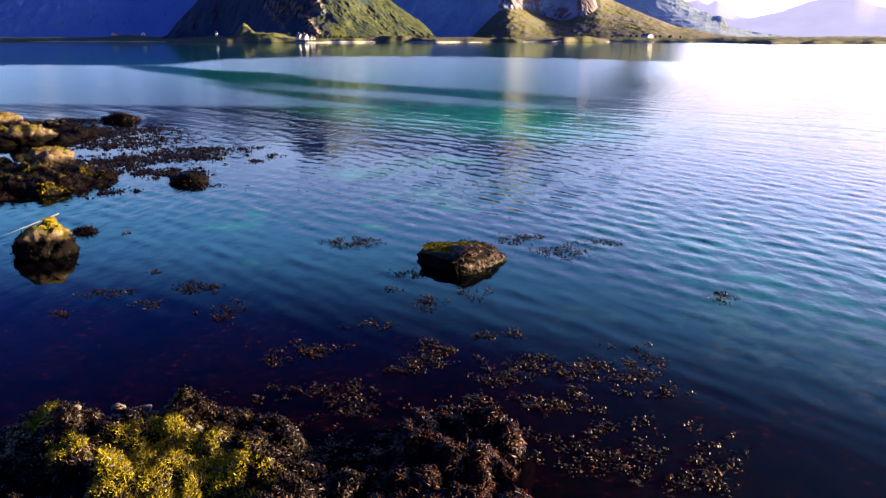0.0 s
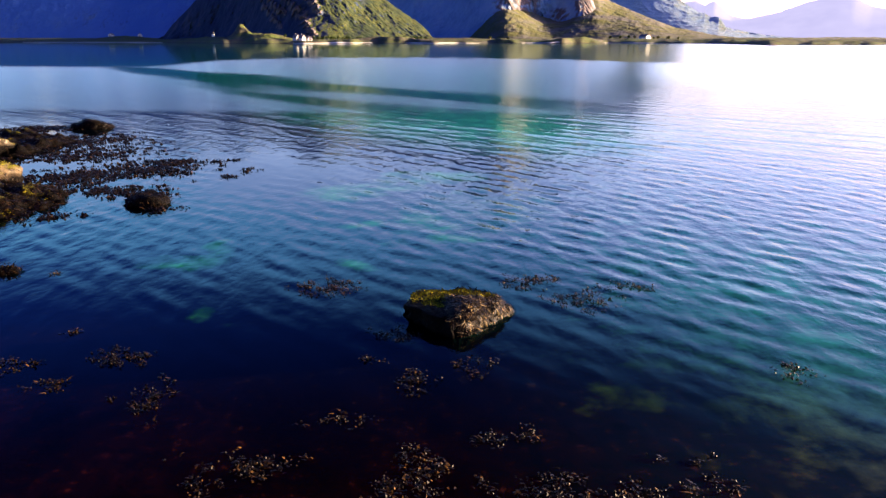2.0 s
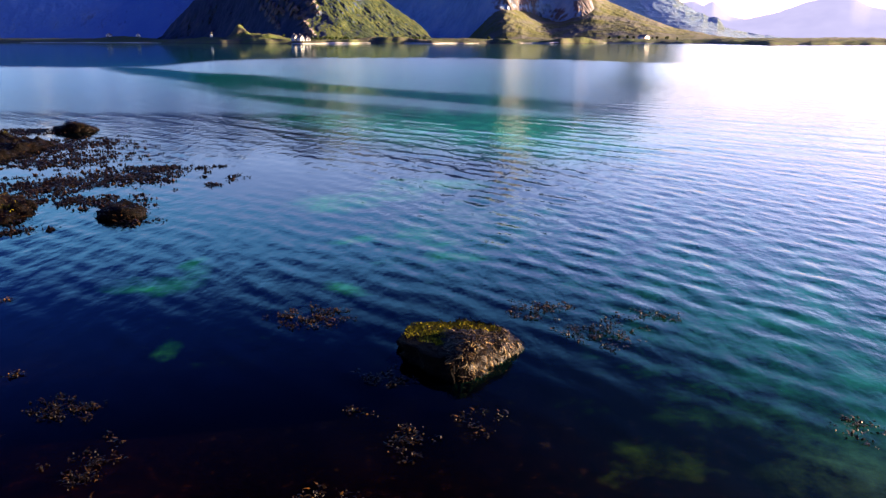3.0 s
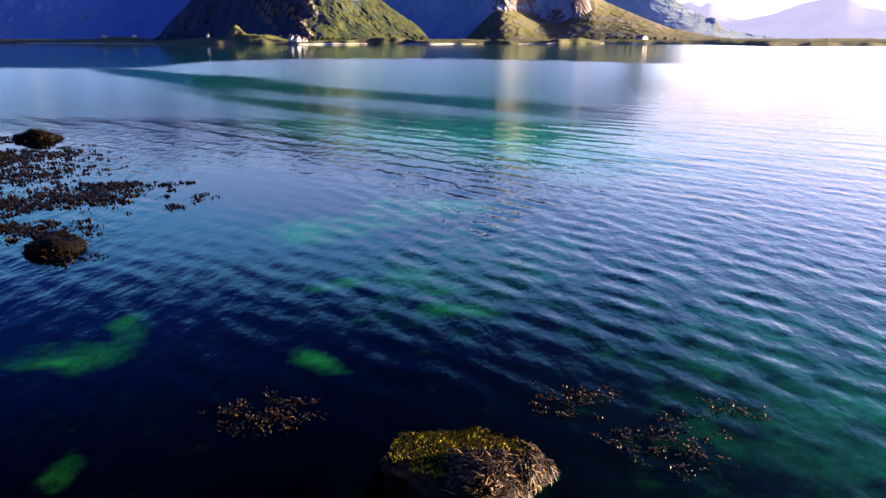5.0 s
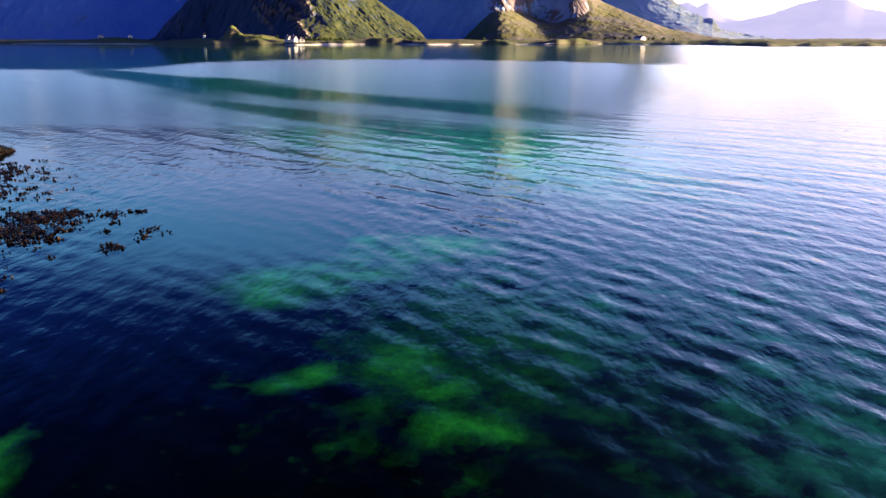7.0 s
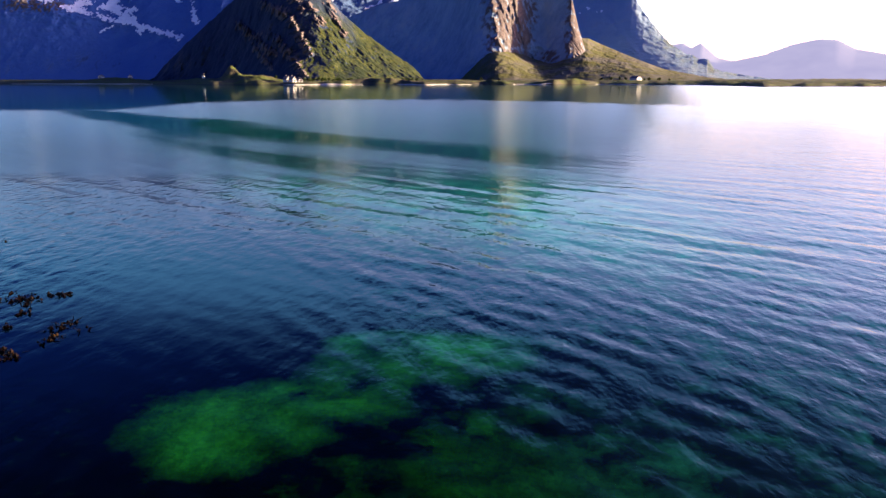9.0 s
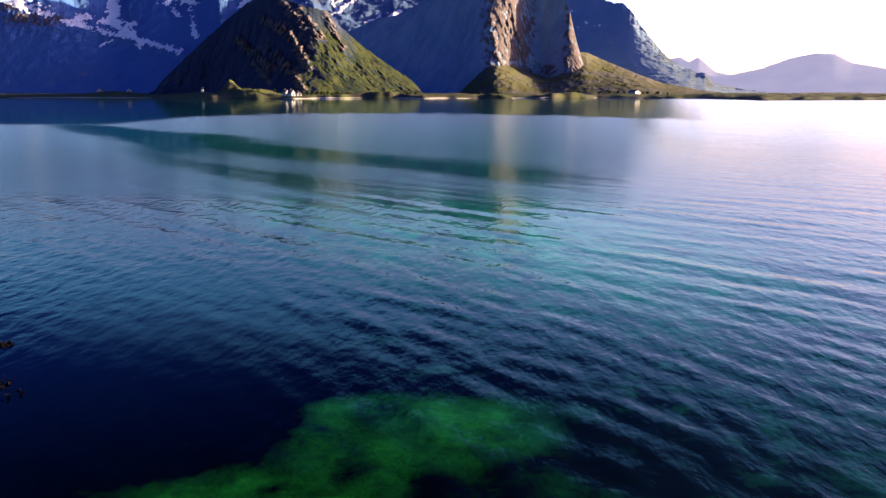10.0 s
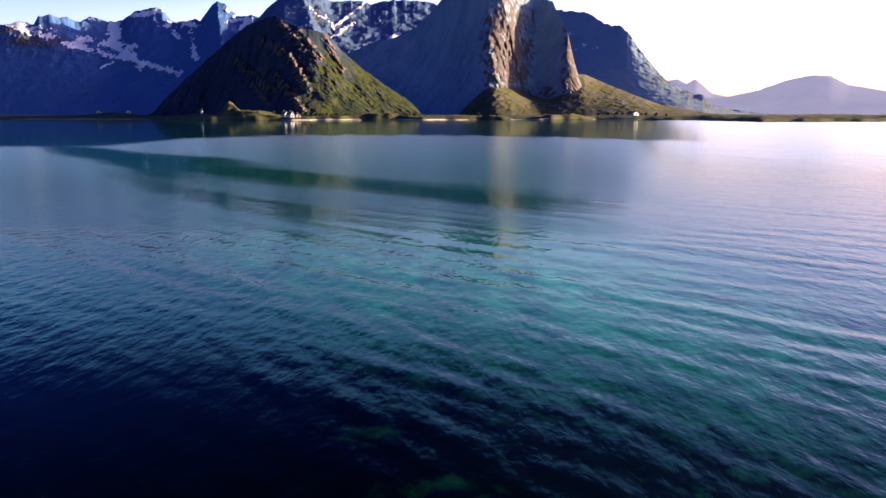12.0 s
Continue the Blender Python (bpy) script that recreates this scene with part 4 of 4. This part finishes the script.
def stone_shape(seed, sx, sy, sz, detail=4, rough=0.28, flat_top=0.0, prow=0.0):
    bm = bmesh.new()
    bmesh.ops.create_icosphere(bm, subdivisions=detail, radius=1.0)
    off = Vector((seed * 3.7, seed * 1.3, -seed * 2.1))
    for v in bm.verts:
        p = v.co.copy()
        cell = noise.voronoi(p * 1.1 + off)[0]
        p *= 1 + rough * noise.fractal(p * 1.2 + off, 1.0, 2.0, 3) + 0.35 * rough * (cell[1] - cell[0]) + 0.3 * rough * noise.fractal(p * 6 + off, 0.8, 2.0, 4)
        if prow and p.y < 0.2:
            p.x *= max(0.12, 1 + prow * (p.y - 0.2))
        if flat_top and p.z > flat_top:
            p.z = flat_top + (p.z - flat_top) * 0.3
        v.co = (p.x * sx, p.y * sy, p.z * sz)
    return bm


def bm_mesh(name, bm, material):
    me = bpy.data.meshes.new(name)
    bm.to_mesh(me)
    bm.free()
    me.materials.append(material)
    me.polygons.foreach_set("use_smooth", [True] * len(me.polygons))
    return me


def surface_points(me, rng, count, low=-9.0, high=9.0, face_up=-1.0, keep=None):
    """Random points on a mesh, with the normals there."""
    co = np.empty(len(me.vertices) * 3)
    me.vertices.foreach_get("co", co)
    co = co.reshape(-1, 3)
    no = np.array([v.normal[:] for v in me.vertices])
    ok = (co[:, 2] > low) & (co[:, 2] < high) & (no[:, 2] > face_up)
    if keep is not None:
        ok &= keep(co)
    i = rng.choice(np.flatnonzero(ok), count)
    jit = rng.normal(0, 0.02, (count, 3))
    return co[i] + jit - no[i] * (jit * no[i]).sum(1, keepdims=True), no[i]


def downhill(no, rng, spread=0.5):
    d = np.array([0, 0, -1.0]) - no * -no[:, 2:3]
    d = d + rng.normal(0, spread * 0.5, d.shape)
    d -= no * (d * no).sum(1, keepdims=True)
    return d / (np.linalg.norm(d, axis=1, keepdims=True) + 1e-9)


def stone(name, label, x, y, z, sx, sy, sz, turn, seed, material, fronds=0, frond_mat=None, moss=0, flat_top=0.0, frond_len=0.16, tuft=0.016, low=-0.02, detail=4, group="stones in the shallows", prow=0.0, bare_top=False, lit_from=-9.0, rough=0.28):
    rng = np.random.default_rng(int(seed * 10))
    h = holder(name, x, y, z, turn)
    me = bm_mesh("stone", stone_shape(seed, sx, sy, sz, detail, rough, flat_top, prow), material)
    part("stone", me, h)
    if fronds:
        p, no = surface_points(me, rng, fronds, low - z, 9, -0.3)
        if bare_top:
            # pale wrack on the sunlit side only; black stone makes the shaded side
            side = ((no[:, 2] < 0.80) & (p[:, 0] > lit_from)) | ((p[:, 2] > 0.5 * sz) & (p[:, 1] < 0.15 * sy) & (p[:, 0] > -0.08 * sx))
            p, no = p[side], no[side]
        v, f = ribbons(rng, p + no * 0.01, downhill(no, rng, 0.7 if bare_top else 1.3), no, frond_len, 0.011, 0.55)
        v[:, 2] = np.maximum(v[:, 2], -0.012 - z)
        p2, n2 = surface_points(me, rng, fronds // 2, low - z, 9, -0.3, (lambda c: c[:, 0] > lit_from) if bare_top else None)
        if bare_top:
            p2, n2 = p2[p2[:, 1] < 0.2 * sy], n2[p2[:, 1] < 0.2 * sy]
        tagged(part("wrack", joined("wrack", [(v, f), bladders(rng, p2 + n2 * 0.015, 0.013)], frond_mat or M_WRACK), h, "wet brown wrack draped over the stone"), kind="stuff")
    if moss:
        spot = [Vector((rng.uniform(-0.6, 0.6) * sx, rng.uniform(-0.6, 0.6) * sy, 0)) for _ in range(4)]
        keep = (lambda c: c[:, 1] > sy * (0.02 + 0.22 * np.sin(c[:, 0] * 9))) if bare_top else lambda c: np.min([np.hypot((c[:, 0] - s.x) / sx, (c[:, 1] - s.y) / sy) for s in spot], 0) < 0.45
        p, no = surface_points(me, rng, moss, 0.05 - z, 9, 0.86 if bare_top else 0.45, keep)
        v, f = ribbons(rng, p, (no + rng.normal(0, 0.6, no.shape)), no[:, [1, 2, 0]], tuft, 0.008, 0.3, 2)
        tagged(part("moss", mesh_of("moss", v, f, M_MOSS), h, "yellow-green alga growing on top"), kind="stuff")
    return tagged(h, label, "rock", group)


stone("sea_rock", "dark rock with wet tan wrack on its sunlit side, green alga on top", 0.20, 10.2, -0.10, 0.66, 0.60, 0.45, 4, 4.2, M_BLACK, 20000, M_TAN, 3200, 0.58, 0.085, 0.010, -0.01, 5, prow=0.62, bare_top=True, lit_from=0.06)
stone("boulder", "rounded boulder with yellow-green alga and a dark wet foot", -5.74, 10.75, 0.0, 0.41, 0.38, 0.41, 20, 6.1, M_PALEROCK, 60, M_WRACK, 6000, 0, 0.12, 0.009, detail=5, rough=0.32)
stone("sea_rock", "low dark wet rock fringed with wrack", -5.5, 16.4, -0.08, 0.42, 0.42, 0.26, 0, 8.3, M_BLACK, 160, M_WRACK, 0)
stone("sea_rock", "low dark flat rock awash", -12.2, 29.3, -0.05, 0.68, 0.5, 0.32, 0, 9.7, M_BLACK, 500, M_WRACK, 0)
stone("sea_rock", "small dark stone just breaking the surface", -5.75, 11.95, -0.04, 0.2, 0.14, 0.1, 0, 10.9, M_BLACK, 120, M_WRACK, 0)


def mound(name, label, cx, cy, rx, ry, h0, seed, material, fronds, frond_mat, moss, frond_len=0.16, lumps=(), tuft=0.014, group="weedy shore rocks", dry=0):
    """A low weed-covered rock shelf that rises out of the water."""
    rng = np.random.default_rng(int(seed * 10))
    n = 110
    u = np.linspace(-1.35, 1.35, n)
    U, V = np.meshgrid(u, u, indexing="ij")
    x, y = U * rx, V * ry
    edge = fractal(x + cx, y + cy, 1.3, 4, seed)
    d = np.hypot(U, V) + 0.18 * edge
    pits = fractal(x, y, 2.2, 3, seed + 1) + 0.45 * fractal(x, y, 7.0, 4, seed + 3)
    z = h0 * (1 - soft_step(0.25, 1.25, d)) + 0.19 * pits * (1 - soft_step(0.8, 1.15, d)) - 0.9 * soft_step(0.8, 1.35, d)
    for lx, ly, lr, lh in lumps:
        z = z + lh * np.exp(-(((x - lx) ** 2 + (y - ly) ** 2) / lr ** 2) ** 1.6)
    grown = np.zeros_like(x)
    for ma, mb, mr in (moss[0] if moss else ()):
        grown = np.maximum(grown, 1.25 - np.hypot(x - ma, y - mb) / mr + 0.3 * edge)
    h = holder(name, cx, cy, 0.0)
    me = mesh_of("rock", np.stack([x, y, z], -1).reshape(-1, 3), sheet(n, n), material)
    float_layer(me, "grown", np.clip(grown, 0, 1).ravel())
    part("rock", me, h)
    if fronds:
        clear = (lambda c: np.min([np.hypot(c[:, 0] - a, c[:, 1] - b) / r for a, b, r in moss[0]], 0) > 0.9) if moss else None
        p, no = surface_points(me, rng, fronds, -0.02, keep=clear)
        v, f = ribbons(rng, p + no * 0.008, downhill(no, rng, 1.2), no, frond_len, 0.012, 0.5)
        v[:, 2] = np.maximum(v[:, 2], -0.012)
        p2, n2 = surface_points(me, rng, fronds // 2, -0.02, keep=clear)
        tagged(part("wrack", joined("wrack", [(v, f), bladders(rng, p2 + n2 * 0.012, 0.012)], frond_mat), h, "tangled wet wrack covering the rock"), kind="stuff")
    if dry:
        p, no = surface_points(me, rng, dry, 0.02, 9, 0.1)
        v, f = ribbons(rng, p + no * 0.012, downhill(no, rng, 1.8), no, 0.032, 0.007, 0.7, 2)
        tagged(part("dry_wrack", mesh_of("dry_wrack", v, f, M_DRY), h, "pale dried wrack tips and crusts"), kind="stuff")
    if moss:
        patch, count = moss
        keep = lambda c: np.min([np.hypot(c[:, 0] - a, c[:, 1] - b) / r for a, b, r in patch], 0) + 0.25 * rng.normal(size=len(c)) < 1
        p, no = surface_points(me, rng, count, 0.03, 9, 0.2, keep)
        v, f = ribbons(rng, p, no + rng.normal(0, 0.7, no.shape), no[:, [1, 2, 0]], tuft, 0.005, 0.3, 2)
        tagged(part("moss", mesh_of("moss", v, f, M_MOSS), h, "bright yellow-green alga"), kind="stuff")
    return tagged(h, label, "rock", group)


mound("shore_rock", "weed-covered shore rock with bright yellow-green alga", -2.2, 4.75, 1.75, 1.15, 0.15, 2.4, M_STONE, 12000, M_WRACK,
      ([(0.14, 0.42, 0.15), (0.32, 0.12, 0.34), (0.55, -0.22, 0.40), (-0.78, 0.5, 0.17), (-0.42, 0.06, 0.13), (-1.1, -0.25, 0.2), (-0.08, 0.25, 0.12), (0.1, -0.3, 0.2)], 34000), 0.05, [(0.3, 0.1, 0.5, 0.08), (-0.75, 0.45, 0.45, 0.06), (-0.42, 0.05, 0.16, 0.12), (-0.55, -0.25, 0.2, -0.2), (-0.12, 0.08, 0.13, -0.14)], dry=5200)
mound("shore_rock", "low rock mantled in red-brown wrack", 0.05, 4.8, 0.66, 1.1, 0.04, 5.8, M_WET, 11000, M_RED, None, 0.06, dry=1100)
mound("weedy_reef", "low reef covered in brown wrack with green alga", -9.0, 16.2, 2.1, 2.0, 0.20, 7.1, M_WET, 7500, M_WRACK, ([(1.45, -1.2, 0.36), (-0.05, 0.3, 0.24), (1.3, 0.4, 0.2)], 2600), 0.13)
mound("weedy_reef", "dark weedy reef among scattered stones", -13.8, 24.5, 3.0, 3.0, 0.18, 9.2, M_WET, 6000, M_WRACK, None, 0.2)
for k, (x, y, sx, sz, mat) in enumerate([(-12.35, 22.9, 0.58, 0.55, M_TANROCK), (-9.3, 18.0, 0.47, 0.50, M_TANROCK), (-15.4, 26.9, 0.70, 0.48, M_TANROCK), (-10.3, 17.6, 0.45, 0.24, M_WET), (-6.9, 10.6, 0.3, 0.2, M_STONE)]):
    stone("boulder", "weathered tan boulder with a dark shaded side among wrack", x, y, 0.12, sx, sx * 0.8, sz, 40 * k, 12.3 + k, mat, 160, M_WRACK, 120, 0.75, 0.12, rough=0.55)


M_PALE = plain("pale_stone", (0.07, 0.062, 0.05), 0.9, 0.35, 14.0)
for k, (x, y, z, size) in enumerate([(-2.62, 5.62, 0.13, 0.055), (-2.36, 5.56, 0.16, 0.045), (-2.1, 5.4, 0.18, 0.06), (-1.85, 5.2, 0.17, 0.05), (-3.2, 5.5, 0.13, 0.045), (-2.95, 5.6, 0.13, 0.045)]):
    stone("stone", "small pale stone lying on the weedy shore rock", x, y, z, size, size * 0.8, size * 0.6, 50 * k, 30.1 + k, M_PALE, detail=3, group="pale stones on the shore rock")


def plank():
    h = holder("plank", -6.9, 12.45, 0.10, 0)
    bm = bmesh.new()
    bmesh.ops.create_cube(bm, size=1.0)
    bmesh.ops.scale(bm, vec=(0.035, 1.7, 0.02), verts=bm.verts)
    bmesh.ops.bevel(bm, geom=bm.edges[:], offset=0.008, segments=2, affect="EDGES")
    part("board", bm_mesh("board", bm, M_WOOD), h)
    h.matrix_world = pose(-6.88, 12.4, 0.0, 1, 0, -6)
    tagged(h, "grey weathered plank lying in the water by the boulder", "plank")


plank()


def wrack_float(x, y, rx, ry, count, seed, gold=0.65, turn=0.0):
    """Floating wrack: knots of fronds and air bladders at the surface."""
    rng = np.random.default_rng(seed)
    h = holder("floating_wrack", x, y, 0.0, turn)
    knots = max(3, count // 5)
    k = rng.normal(0, 0.55, (knots, 2)) * (rx, ry)
    p = np.concatenate([k[rng.integers(0, knots, count)] + rng.normal(0, 0.035 if y < 14 else 0.06, (count, 2)), rng.uniform(-0.005, 0.022, (count, 1))], 1)
    p2 = np.concatenate([k[rng.integers(0, knots, count)] + rng.normal(0, 0.03 if y < 14 else 0.07, (count, 2)), rng.uniform(-0.005, 0.02, (count, 1))], 1)
    a = rng.uniform(0, 6.28, count)
    way = np.stack([np.cos(a), np.sin(a), rng.uniform(-0.25, 0.5, count)], 1)
    up = np.tile([0, 0, 1.0], (count, 1))
    v, f = ribbons(rng, p2, way, up, 0.036 if y < 14 else 0.08, 0.017 if y < 14 else 0.028, 0.6)
    gold = gold if y < 14 else 0.0
    tagged(part("fronds", mesh_of("fronds", v, f, M_GOLD if rng.random() < gold else M_WRACK), h), kind="stuff")
    tagged(part("bladder_mass", joined("bladder_mass", [bladders(rng, p, 0.010 if y < 14 else 0.026)], M_GOLD if rng.random() < gold else M_WRACK, False), h), kind="stuff")
    return tagged(h, "small raft of brown wrack floating at the surface", "seaweed", "floating wrack")


FLOATS = [(-1.4, 11.3, 0.42, 0.32, 260), (1.2, 11.5, 0.38, 0.25, 190), (1.75, 10.8, 0.38, 0.32, 220), (2.45, 11.3, 0.34, 0.15, 90), (-0.5, 9.65, 0.25, 0.25, 90), (-0.65, 9.0, 0.12, 0.1, 20),
          (-0.2, 8.6, 0.14, 0.3, 90), (0.39, 8.85, 0.2, 0.2, 50), (-0.84, 7.74, 0.18, 0.12, 40), (-0.02, 7.05, 0.2, 0.1, 70), (0.42, 7.5, 0.12, 0.12, 50), (0.72, 7.57, 0.14, 0.1, 30),
          (-1.6, 6.84, 0.12, 0.2, 60), (-0.9, 6.22, 0.2, 0.12, 60), (-3.06, 9.1, 0.3, 0.2, 160), (-2.45, 8.2, 0.25, 0.4, 120), (-4.1, 8.95, 0.35, 0.2, 90), (-4.3, 8.1, 0.15, 0.12, 40),
          (0.78, 6.7, 0.14, 0.25, 90), (0.5, 6.46, 0.2, 0.18, 110), (0.94, 5.9, 0.3, 0.12, 150), (1.83, 6.2, 0.25, 0.2, 60), (1.3, 4.95, 0.35, 0.25, 110), (1.75, 4.75, 0.25, 0.12, 110),
          (1.78, 5.5, 0.4, 0.25, 50), (-0.7, 5.9, 0.3, 0.2, 90), (-1.3, 6.2, 0.35, 0.2, 80), (0.95, 5.25, 0.3, 0.2, 60), (2.1, 5.2, 0.2, 0.2, 40), (1.2, 6.6, 0.3, 0.12, 60),
          (-6.9, 20.3, 1.2, 1.2, 900), (-6.5, 21.4, 0.9, 0.5, 420), (-9.6, 22.8, 1.6, 1.8, 1300), (-10.9, 25.6, 1.6, 1.4, 1200), (-14.0, 29.0, 1.6, 1.0, 700), (-6.6, 17.6, 0.9, 0.7, 400), (-8.2, 19.2, 1.2, 1.0, 900),
          (-3.81, 9.81, 0.12, 0.12, 20), (-5.0, 11.9, 0.1, 0.1, 20), (3.35, 8.75, 0.22, 0.2, 70), (-4.4, 20.2, 0.2, 0.2, 30), (-4.7, 19.3, 0.2, 0.2, 30), (-5.0, 15.9, 0.3, 0.25, 40), (-6.9, 15.2, 0.6, 0.4, 120), (-0.9, 5.0, 0.35, 0.5, 160), (-3.4, 8.5, 0.2, 0.25, 50)]
for k, (x, y, rx, ry, count) in enumerate(FLOATS):
    wrack_float(x, y, rx, ry, count, 100 + k)

# more small clumps between the shore rocks and the open water
clump_rng = random.Random(77)
for k in range(40):
    x, y = clump_rng.uniform(-2.9, 2.3), clump_rng.uniform(4.7, 7.3)
    if x < -0.9 and (y < 5.6 or x < -1.4):
        continue
    wrack_float(x, y, clump_rng.uniform(0.12, 0.3), clump_rng.uniform(0.08, 0.22), clump_rng.randint(36, 80), 300 + k, 0.6)
